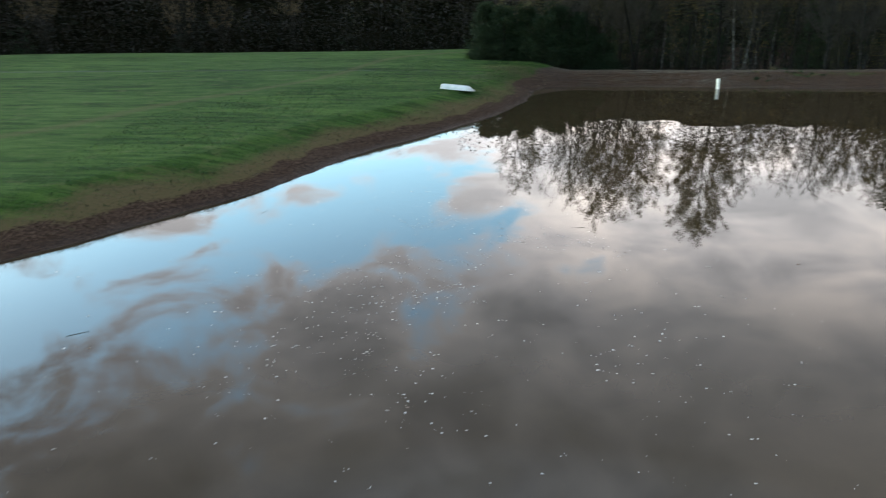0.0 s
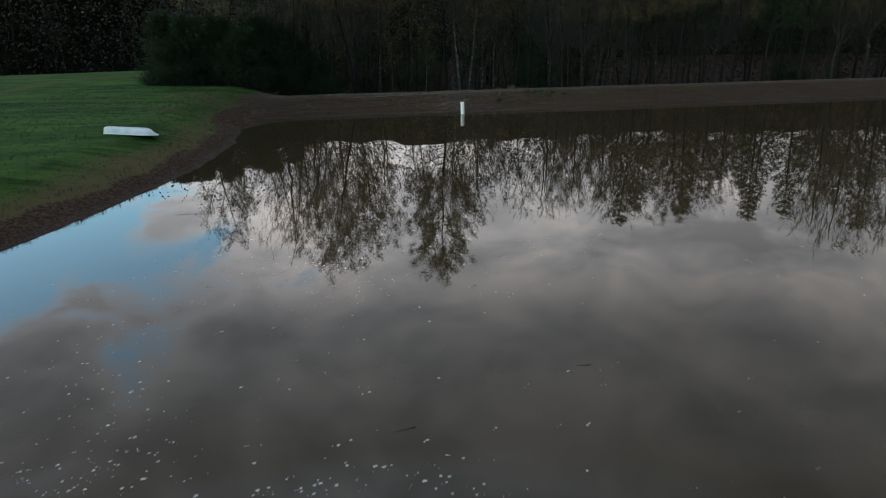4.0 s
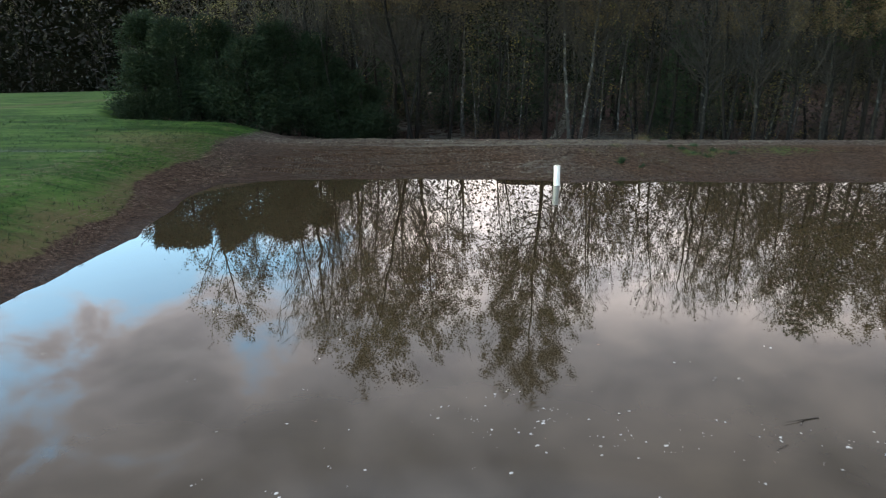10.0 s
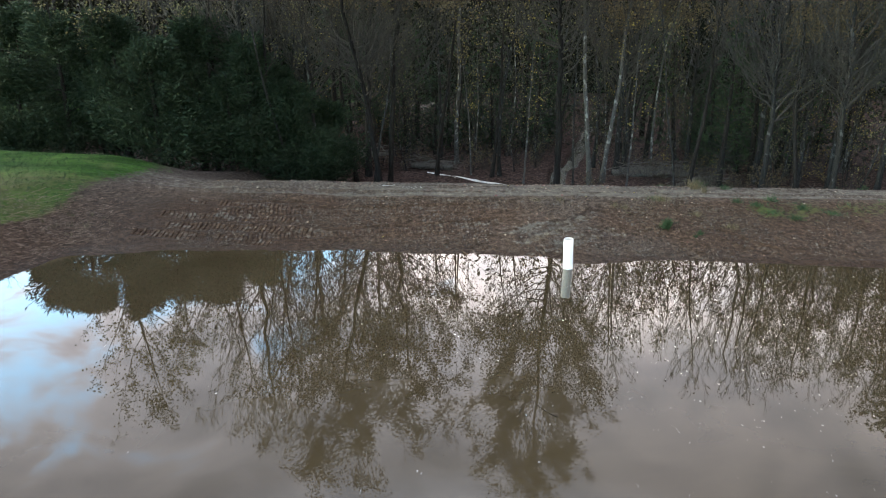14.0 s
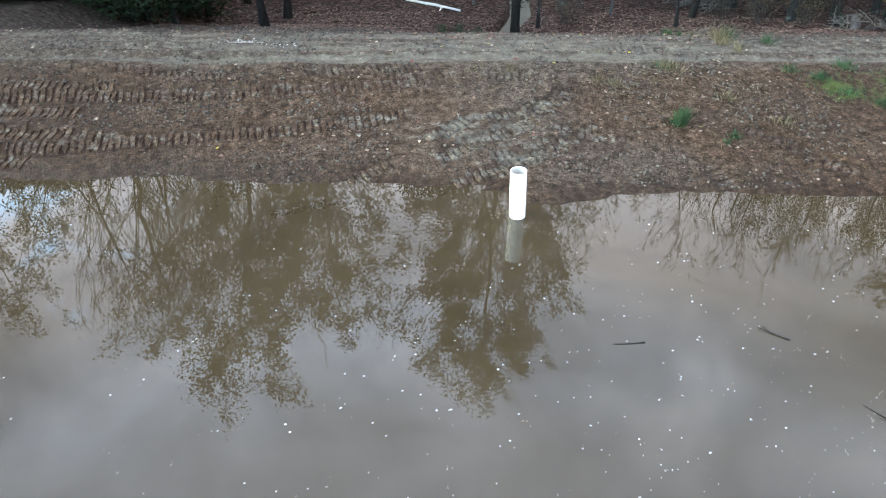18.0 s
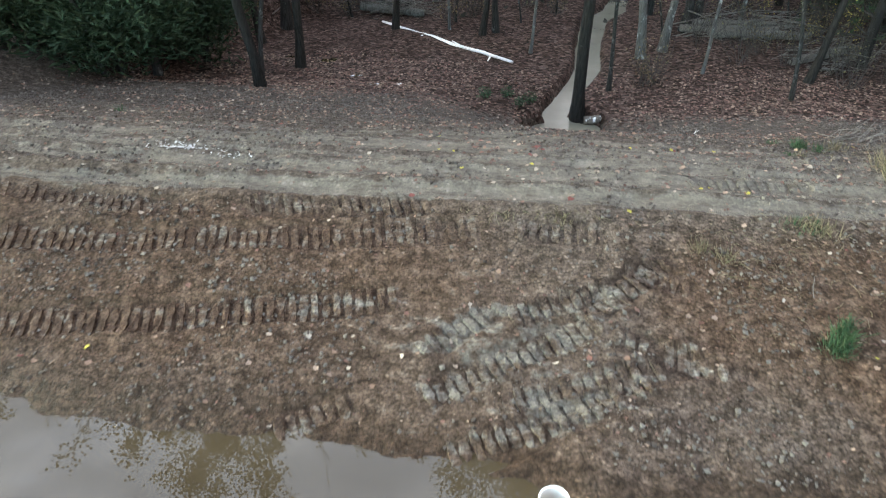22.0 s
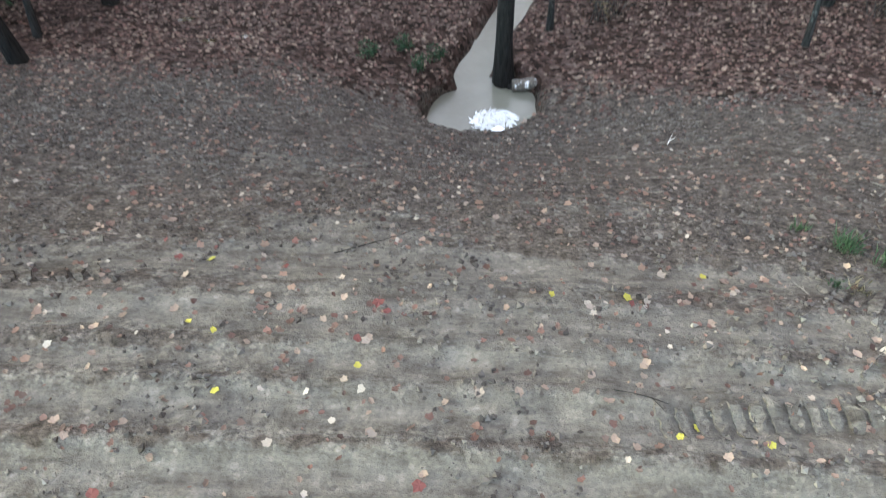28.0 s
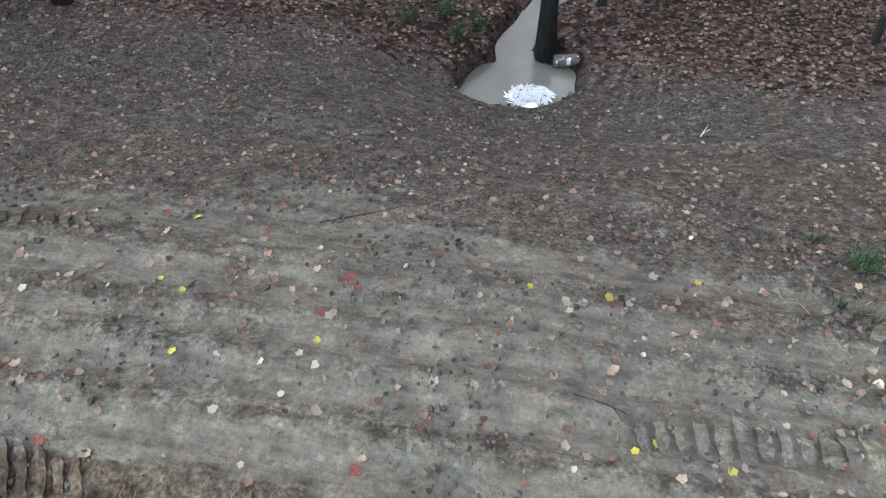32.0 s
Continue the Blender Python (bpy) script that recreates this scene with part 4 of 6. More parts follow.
DEEP_PALE = broadleaf(71, 17.0, 0.10, 0.45, 2.5, 12, 4, 2, 120, 0.16, BARK_PALE, LEAF_YELLOW, 0.1, 1.0, wood_label="pale slender tree deep in the wood")
DEEP_LEAFY = crowned(73, 18.8, 0.16, 0.34, 4.0, (0.45, 0.45), 34, 6, 4, 7500, 0.135, BARK_GREY, LEAF_BROWN, "grey tree with a brown autumn crown", (0.2, -0.4), 1.1)
BUSH_BROWN = shrub(1, 1.7, 14, 150, LEAF_BROWN, "leggy brown shrub among fallen leaves")
BUSH_YELLOW = shrub(2, 1.5, 9, 150, LEAF_YELLOW, "small shrub with yellow autumn leaves")
BUSH_GREEN = shrub(3, 0.8, 10, 240, GRASS, "low green bush at the foot of the dam")
BUSH_BARE = shrub(4, 2.3, 16, 25, LEAF_OLIVE, "tangle of bare brush stems")

KEY = [  # tree, along, across, turn, size
    (BIG, 2.3, 15.7, 0, 1.0), (LEANER, -7.6, 13.7, 0, 1.0), (LEAFY, -7.7, 17.9, 0, 1.0), (THIN, -8.3, 15.4, 200, 1.0), (FAN, -15.6, 15.4, 0, 0.98), (FAN, -12.4, 18.5, 170, 1.0), (BARE, -12.8, 16.8, 80, 0.95), (BARE, -10.4, 21.5, 200, 1.05),
    (OLIVE, -5.2, 27.0, 10, 0.95), (PALE, -4.1, 29.0, 220, 1.0), (BARE, -1.5, 23.5, 60, 0.95), (OLIVE, -0.9, 24.1, 130, 0.92), (PALE, 4.9, 21.2, 300, 0.98), (PALE, 5.8, 22.2, 140, 0.95), (OLIVE, 6.0, 28.0, 250, 1.0),
    (BARE, 10.5, 19.2, 30, 0.98), (FAN, 14.8, 18.6, 120, 0.92), (THIN, 9.1, 16.4, 0, 0.9), (BARE, 16.4, 17.6, 150, 0.98), (PALE, 23.6, 27.5, 95, 0.95), (FAN, 18.2, 17.0, 210, 0.90), (DEEP_LEAFY, 8.0, 27.0, 50, 1.0),
    (FAN, 47.5, 14.6, 30, 1.1), (FAN, 51.0, 13.6, 200, 1.18), (DEEP_LEAFY, 54.0, 14.0, 60, 1.2), (FAN, 57.5, 14.4, 330, 1.18), (PINE_TALL, 60.5, 13.6, 80, 1.12), (PINE_TALL, 55.6, 17.5, 160, 1.1), (DEEP_LEAFY, 49.0, 18.0, 10, 1.1),
    (DEEP_LEAFY, 23.6, 17.4, 100, 0.98), (DEEP_LEAFY, 26.4, 15.8, 210, 0.95), (DEEP_LEAFY, 19.6, 20.6, 320, 0.98), (DEEP_LEAFY, 33.8, 19.0, 20, 1.0), (PINE_TALL, 30.6, 16.2, 140, 0.9), (PINE_TALL, 41.8, 17.4, 250, 0.95),
    (PINE_TALL, 24.6, 16.6, 0, 0.95), (LEAFY, 28.7, 15.6, 80, 0.9), (FAN, 33.5, 16.0, 300, 0.92), (PINE_TALL, 39.5, 15.4, 70, 0.93), (PINE_TALL, 44.1, 15.4, 190, 0.93), (LEAFY, 48.5, 16, 10, 0.85),
    (DEEP_LEAFY, 12.6, 27.5, 140, 1.0), (DEEP_LEAFY, 17.4, 20.0, 20, 0.92), (FAN, 21.4, 18.4, 60, 0.92), (DEEP_LEAFY, 22.6, 15.6, 250, 0.88), (PINE_TALL, 26.8, 18.0, 20, 0.9), (DEEP_LEAFY, 31.0, 18.2, 190, 0.95), (DEEP_LEAFY, 36.2, 16.6, 310, 0.92),
    (OLIVE, -16.6, 13.4, 70, 0.8), (DEEP_GREY, -18.9, 13.2, 190, 0.75), (BARE, -14.3, 13.8, 10, 0.8), (OLIVE, -11.6, 14.9, 240, 0.85),
    (OAK, -22.6, 13.0, 0, 1.03), (OAK, -20.3, 15.5, 140, 0.9), (THIN, -13.9, 15.8, 200, 0.95), (THIN, -12.6, 13.6, 20, 1.0), (OLIVE, -13.6, 17.0, 330, 0.9), 
    (FAN, -10.0, 23.5, 70, 1.1), (FAN, 7.2, 25.4, 20, 1.05), (FAN, 16.0, 23.0, 145, 1.1), (FAN, 26.0, 22.0, 265, 1.1),
    (PINE_YOUNG, 13.2, 21.5, 0, 0.98), (PINE_YOUNG, 16.2, 24.5, 80, 1.05), (POLE, -2.9, 24.0, 0, 0.9), (POLE, 0.6, 21.5, 110, 1.0), (POLE, 6.9, 19.6, 80, 0.95), (THIN, 3.4, 17.6, 50, 0.9),
    (CEDAR, -26.4, 12.6, 0, 1.12), (CEDAR, -23.6, 11.4, 70, 1.1), (CEDAR_LOW, -25.6, 10.6, 20, 1.05), (CEDAR, -20.8, 11.8, 140, 1.12), (CEDAR, -14.6, 13.4, 44, 1.0), (CEDAR_LOW, -12.4, 14.2, 88, 1.1), (CEDAR_LOW, -18.6, 11.0, 200, 1.25), (CEDAR, -17.2, 13.0, 250, 1.1),
    (CEDAR_LOW, -15.4, 12.4, 300, 0.95), (CEDAR, -13.4, 14.6, 10, 0.85), (CEDAR, -22.4, 15.0, 60, 1.15), (CEDAR, -18.0, 17.5, 100, 1.2), (CEDAR_LOW, -11.2, 17.8, 30, 1.0), 
]
placed = []
started = set()
for ob, u, v, turn, size in KEY:
    x, y = W(u, v)
    stand(ob, x, y, turn, size, ob.name not in started)
    started.add(ob.name)
    placed.append((u, v))

rng = random.Random(99)
FILL = [DEEP_BARE, DEEP_PALE, DEEP_GREY, DEEP_GREY, DEEP_PALE, POLE, PINE_YOUNG, CEDAR_DEEP, CEDAR_DEEP, DEEP_PALE]


def open_floor(u, v):
    """The leaf-covered hollow behind the dam, where nothing grows."""
    return (-12.0 < u < 4.5 and v < 23.5) or (4.5 <= u < 13.5 and v < 24.0)


def scatter_trees(kinds, count, u_lo, u_hi, v_lo, v_hi, gap, sizes):
    made = tries = 0
    while made < count and tries < count * 30:
        tries += 1
        u, v = rng.uniform(u_lo, u_hi), v_lo + (v_hi - v_lo) * rng.random() ** 1.25
        x, y = W(u, v)
        if any((u - a) ** 2 + (v - b) ** 2 < gap * gap for a, b in placed) or open_floor(u, v):
            continue
        if line_dist(np.array([x]), np.array([y]), CREEKLINE, False)[0] < 1.6:
            continue
        ob = kinds[rng.randrange(len(kinds))]
        stand(ob, x, y, rng.uniform(0, 360), rng.uniform(*sizes), ob.name not in started, 0, (rng.uniform(-4, 4), rng.uniform(-4, 4)))
        started.add(ob.name)
        placed.append((u, v))
        made += 1


scatter_trees([CEDAR_DEEP, PINE_YOUNG, CEDAR_DEEP], 26, -14, 30, 25, 44, 2.0, (0.8, 1.25))
SAPLING = broadleaf(53, 7.5, 0.05, 0.12, 1.7, 22, 4, 3, 380, 0.10, BARK_GREY, LEAF_OLIVE, 0.12, 0.8, wood_label="slim sapling with dull olive leaves")
SAPLING_GOLD = broadleaf(59, 6.0, 0.04, 0.12, 1.5, 18, 4, 3, 300, 0.09, BARK_DARK, LEAF_YELLOW, 0.15, 0.7, wood_label="slim sapling with yellowing leaves")
scatter_trees([SAPLING, SAPLING, SAPLING_GOLD], 30, -14, 34, 16.5, 30, 1.0, (0.7, 1.3))
scatter_trees(FILL, 38, -13, 27, 17.5, 42, 1.9, (0.75, 1.02))
scatter_trees([DEEP_BARE, DEEP_GREY, DEEP_LEAFY, DEEP_PALE, PINE_TALL, DEEP_LEAFY, CEDAR_DEEP], 48, 26, 85, 15.5, 36, 2.6, (0.75, 1.0))
scatter_trees([DEEP_BARE, DEEP_GREY, CEDAR_DEEP, DEEP_BARE], 12, -21, -13, 17, 36, 2.0, (0.6, 0.85))
scatter_trees([DEEP_BARE, DEEP_GREY, CEDAR_DEEP], 16, -18, 60, 42, 62, 3.0, (0.8, 1.05))

for ob, count, lo, hi in ((BUSH_BROWN, 46, 15.2, 40), (BUSH_BARE, 44, 16, 40), (BUSH_YELLOW, 12, 19, 34), (BUSH_GREEN, 6, 13.2, 20)):
    first = True
    for i in range(count):
        for _ in range(20):
            u, v = rng.uniform(-14, 30), rng.uniform(lo, hi)
            x, y = W(u, v)
            if line_dist(np.array([x]), np.array([y]), CREEKLINE, False)[0] > 1.3 and not open_floor(u, v):
                break
        stand(ob, x, y, rng.uniform(0, 360), rng.uniform(0.7, 1.25), first)
        first = False
for u, v in ((-0.8, 15.6), (0.35, 15.3), (0.7, 15.9), (-0.1, 16.2), (-13.5, 14.4)):
    stand(BUSH_GREEN, *W(u, v), rng.uniform(0, 360), 0.7)


for i, (u, v) in enumerate([(8.6, 21.2), (9.6, 22.4), (10.4, 21.0), (11.2, 22.8), (12.0, 20.2), (12.8, 21.8), (13.4, 19.6), (13.0, 17.6), (11.6, 18.4), (14.4, 20.8), (7.4, 23.4), (4.7, 17.9), (5.0, 18.3), (14.8, 17.2), (-12.6, 18.2), (-11.2, 23.0), (-13.2, 20.4)]):
    stand((BUSH_BARE, BUSH_BROWN)[i % 2], *W(u, v), rng.uniform(0, 360), rng.uniform(0.7, 1.05))


def bulk_blades(name, p, d, length, width, mat):
    """Many small blades in one mesh."""
    n = len(p)
    side = np.cross(d, np.random.RandomState(n).normal(size=(n, 3)))
    side /= np.linalg.norm(side, axis=1)[:, None] + 1e-9
    mid = p + d * (length * 0.5)[:, None]
    co = np.stack([p, mid + side * (width * 0.5)[:, None], p + d * length[:, None], mid - side * (width * 0.5)[:, None]], 1).reshape(-1, 3)
    me = bpy.data.meshes.new(name)
    me.vertices.add(4 * n)
    me.vertices.foreach_set("co", co.astype(np.float32).ravel())
    me.loops.add(4 * n)
    me.loops.foreach_set("vertex_index", np.arange(4 * n, dtype=np.int32))
    me.polygons.add(n)
    me.polygons.foreach_set("loop_start", np.arange(0, 4 * n, 4, dtype=np.int32))
    me.update(calc_edges=True)
    me.materials.append(mat)
    return new(name, me)


def far_woods(name, label, boxes, count, size, mat, seed):
    """Depth of the wood beyond the single trees: leaf and twig clumps in a loose belt."""
    r = np.random.RandomState(seed)
    pts = []
    for (x0, y0), (x1, y1), thick, tall, foot in boxes:
        L = math.hypot(x1 - x0, y1 - y0)
        n = int(count * L / 100)
        nx, ny = -(y1 - y0) / L, (x1 - x0) / L
        k, q = r.uniform(0, 1, n), r.uniform(0, thick, n)
        x, y = x0 + (x1 - x0) * k + nx * q, y0 + (y1 - y0) * k + ny * q
        top = tall * (0.8 + 0.45 * vnoise(x * 0.16, y * 0.16, 5))
        clump = 0.6 * np.stack([vnoise(x * 0.9, y * 0.9, s) for s in (1, 2, 3)], 1)
        pts.append(np.stack([x, y, foot + top * r.uniform(0, 1, n)], 1) + clump)
    p = np.concatenate(pts)
    d = r.normal(size=p.shape)
    d /= np.linalg.norm(d, axis=1)[:, None]
    ln = size * r.uniform(0.5, 1.5, len(p))
    return tagged(bulk_blades(name, p, d, ln, ln * 0.5, mat), label, "woods", kind="stuff")


def dark_backdrop(name, label, line, tall, seed, mat):
    """Added dark backdrop closing the distance and its sky gaps, lumpy along its top."""
    bm = bmesh.new()
    rows = []
    for i in range(len(line) - 1):
        (x0, y0, z0), (x1, y1, z1) = line[i], line[i + 1]
        L = math.hypot(x1 - x0, y1 - y0)
        n = int(L / 2.0)
        for k in range(n):
            t = k / n
            x, y, z = x0 + (x1 - x0) * t, y0 + (y1 - y0) * t, z0 + (z1 - z0) * t
            nx, ny = -(y1 - y0) / L, (x1 - x0) / L
            col = []
            for j in range(9):
                f = j / 8
                wob = float(fbm(np.array([x * 0.25 + 3 * f]), np.array([y * 0.25 + 9 * f]), 3, seed)[0])
                out = 9 * f * f + 3.5 * wob
                hgt = tall * math.sin(f * math.pi / 2) * (0.97 + 0.1 * float(vnoise(np.array([x * 0.4]), np.array([y * 0.4]), seed)[0]))
                col.append(bm.verts.new((x + nx * out, y + ny * out, z + hgt)))
            rows.append(col)
    for a, b in zip(rows, rows[1:]):
        for j in range(8):
            bm.faces.new((a[j], b[j], b[j + 1], a[j + 1]))
    me = bpy.data.meshes.new(name)
    bm.to_mesh(me)
    bm.free()
    me.materials.append(mat)
    return tagged(new(name, me), label, "backdrop", kind="structure")


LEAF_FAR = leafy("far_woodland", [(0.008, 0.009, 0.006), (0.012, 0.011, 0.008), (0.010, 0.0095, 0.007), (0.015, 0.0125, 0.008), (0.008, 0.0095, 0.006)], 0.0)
# near-black tone stands for the shade deep in the wood
FAR_BACKDROP = plain("distant_wood_shade", (0.005, 0.006, 0.004), (0.015, 0.014, 0.009), 0.8, 0.95, 1.0, 0.0)
dark_backdrop("backdrop", "added dark backdrop closing sky gaps behind the wood", [(*W(170, 62), -4), (*W(60, 76), -4), (*W(-30, 78), -4), (*W(-48, 90), -4)], 20.0, 3, FAR_BACKDROP)
dark_backdrop("backdrop", "added dark backdrop closing sky gaps beyond the pasture", [(30, 168, -6), (-45, 152, -4), (-160, 118, 0), (-215, 20, 3)], 17.0, 4, FAR_BACKDROP)
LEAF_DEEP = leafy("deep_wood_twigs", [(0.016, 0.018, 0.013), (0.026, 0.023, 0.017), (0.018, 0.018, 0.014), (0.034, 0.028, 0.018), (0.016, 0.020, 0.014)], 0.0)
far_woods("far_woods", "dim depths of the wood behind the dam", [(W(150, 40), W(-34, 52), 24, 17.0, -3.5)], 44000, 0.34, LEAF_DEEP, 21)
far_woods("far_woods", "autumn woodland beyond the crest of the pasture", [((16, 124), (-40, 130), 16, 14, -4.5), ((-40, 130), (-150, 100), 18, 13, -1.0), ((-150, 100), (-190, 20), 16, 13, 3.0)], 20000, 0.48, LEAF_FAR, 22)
for i in range(34):
    x = rng.uniform(-120, 8)
    y = 128 + rng.uniform(-3, 14) - max(0, -40 - x) * 0.28
    stand([DEEP_GREY, DEEP_LEAFY, DEEP_BARE, CEDAR_DEEP][i % 4], x, y, rng.uniform(0, 360), rng.uniform(0.65, 0.9))

# ---- standpipe in the pond ----
def standpipe():
    bm = bmesh.new()
    n, R, r_in, bottom, top = 40, 0.160, 0.146, -1.2, 1.03
    rings = [(R, bottom), (R, top - 0.008), (R - 0.004, top), (r_in + 0.003, top), (r_in, top - 0.006)]
    vs = [[bm.verts.new((a * math.cos(2 * math.pi * k / n), a * math.sin(2 * math.pi * k / n), z)) for k in range(n)] for a, z in rings]
    for a, b in zip(vs, vs[1:]):
        for k in range(n):
            bm.faces.new((a[k], a[(k + 1) % n], b[(k + 1) % n], b[k])).smooth = True
    me = bpy.data.meshes.new("pipe_wall")
    bm.to_mesh(me)
    bm.free()
    me.materials.append(PVC)
    inner = Shape()
    inner.tube([Vector((0, 0, top - 0.006)), Vector((0, 0, top - 0.5)), Vector((0, 0, -0.15))], [r_in, r_in - 0.0005, r_in - 0.001], n)
    inner.f = [f[::-1] for f in inner.f]
    ob = thing("standpipe", "white plastic overflow standpipe rising from the muddy pond", "pipe", Matrix.Translation((28.50, 72.95, 0)) @ pose(0, 0, 0, 1.2, -2.4, 0))
    part("pipe_wall", me, ob)
    part("bore", inner.mesh("bore", PVC_IN), ob, "stained inside of the pipe")


standpipe()


# ---- upturned boat on the pasture ----
def boat():
    L, B, D = 3.1, 1.15, 0.40
    n, m = 28, 14
    hull, floor_, rim = Shape(), Shape(), Shape()

    def section(t):
        bow = sstep(0.70, 1.0, t)
        half = B / 2 * (1 - 0.62 * bow ** 2) * (0.9 + 0.1 * sstep(0, 0.3, t))
        deep = D * (1 - 0.78 * bow ** 2.2)
        flat = half * 0.74 * (1 - 0.15 * bow)
        return float(half), float(deep), float(flat)

    rings = []
    for i in range(n + 1):
        t = i / n
        h, dp, fl = section(t)
        x = L * (t - 0.5)
        rings.append([(x, -h, 0.03), (x, -h * 0.97, dp * 0.45), (x, -fl - 0.06, dp * 0.9), (x, -fl, dp), (x, -fl * 0.5, dp + 0.012), (x, 0, dp + 0.02), (x, fl * 0.5, dp + 0.012), (x, fl, dp), (x, fl + 0.06, dp * 0.9), (x, h * 0.97, dp * 0.45), (x, h, 0.03)])
    k = len(rings[0])
    for rg in rings:
        hull.v += rg
    for i in range(n):
        for j in range(k - 1):
            a = i * k + j
            hull.f.append((a, a + k, a + k + 1, a + 1))
    hull.f.append(tuple(range(k)))
    hull.f.append(tuple(n * k + j for j in range(k))[::-1])
    for side in (-1, 1):
        rim.tube([Vector((L * (i / n - 0.5), side * (section(i / n)[0] + 0.012), 0.04)) for i in range(n + 1)], [0.032] * (n + 1), 6, True)
    rim.tube([Vector((-L / 2 - 0.01, y, 0.04)) for y in (-B * 0.45, 0, B * 0.45)], [0.03] * 3, 6, True)
    rim.tube([Vector((L / 2 + 0.01, y, 0.04)) for y in (-0.24, 0, 0.24)], [0.03] * 3, 6, True)
    bx, by = 1.9, 66.75
    slope = math.degrees(math.atan2(height(3.5, 66.2) - height(0.3, 67.3), 3.4))
    ob = thing("boat", "white rowing boat turned upside down on the grass", "boat", Matrix.Translation((bx, by, height(bx, by) - 0.02)) @ pose(0, 0, 0, -5, -0.5 * slope, -14))
    hm = hull.mesh("hull", HULL)
    part("hull", hm, ob)
    part("gunwale", rim.mesh("gunwale", PVC), ob, "white rim of the boat")
    for y, w in ((-0.26, 0.05), (0.0, 0.06), (0.26, 0.05)):
        s = Shape()
        pts = [Vector((L * (t - 0.5), y, section(t)[1] + 0.014)) for t in np.linspace(0.03, 0.82, 14)]
        s.tube(pts, [w * 0.55] * 14, 6, True)
        part("keel_strip", s.mesh("keel_strip", HULL), ob)
    for t0, t1, y in ((0.10, 0.30, -0.13), (0.42, 0.62, -0.13), (0.40, 0.58, 0.13), (0.12, 0.26, 0.14)):
        s = Shape()
        za, zb = section(t0)[1] + 0.022, section(t1)[1] + 0.022
        s.poly([(L * (t0 - 0.5), y - 0.11, za), (L * (t1 - 0.47), y - 0.09, zb), (L * (t1 - 0.52), y + 0.1, zb), (L * (t0 - 0.48), y + 0.08, za)])
        part("scuffed_patch", s.mesh("scuffed_patch", HULL_DARK), ob, "dark scuffed patch of the hull bottom")


boat()


# ---- bulldozer parked at the far end of the dam ----
def box(s, lo, hi, chamfer=0.0):
    """A box, its upper edges cut back."""
    (x0, y0, z0), (x1, y1, z1) = lo, hi
    c = chamfer
    i = len(s.v)
    s.v += [(x0, y0, z0), (x1, y0, z0), (x1, y1, z0), (x0, y1, z0), (x0, y0, z1 - c), (x1, y0, z1 - c), (x1, y1, z1 - c), (x0, y1, z1 - c),
            (x0 + c, y0 + c, z1), (x1 - c, y0 + c, z1), (x1 - c, y1 - c, z1), (x0 + c, y1 - c, z1)]
    s.f += [(i + 3, i + 2, i + 1, i)] + [(i + k, i + (k + 1) % 4, i + 4 + (k + 1) % 4, i + 4 + k) for k in range(4)]
    s.f += [(i + 4 + k, i + 4 + (k + 1) % 4, i + 8 + (k + 1) % 4, i + 8 + k) for k in range(4)] + [(i + 8, i + 9, i + 10, i + 11)]


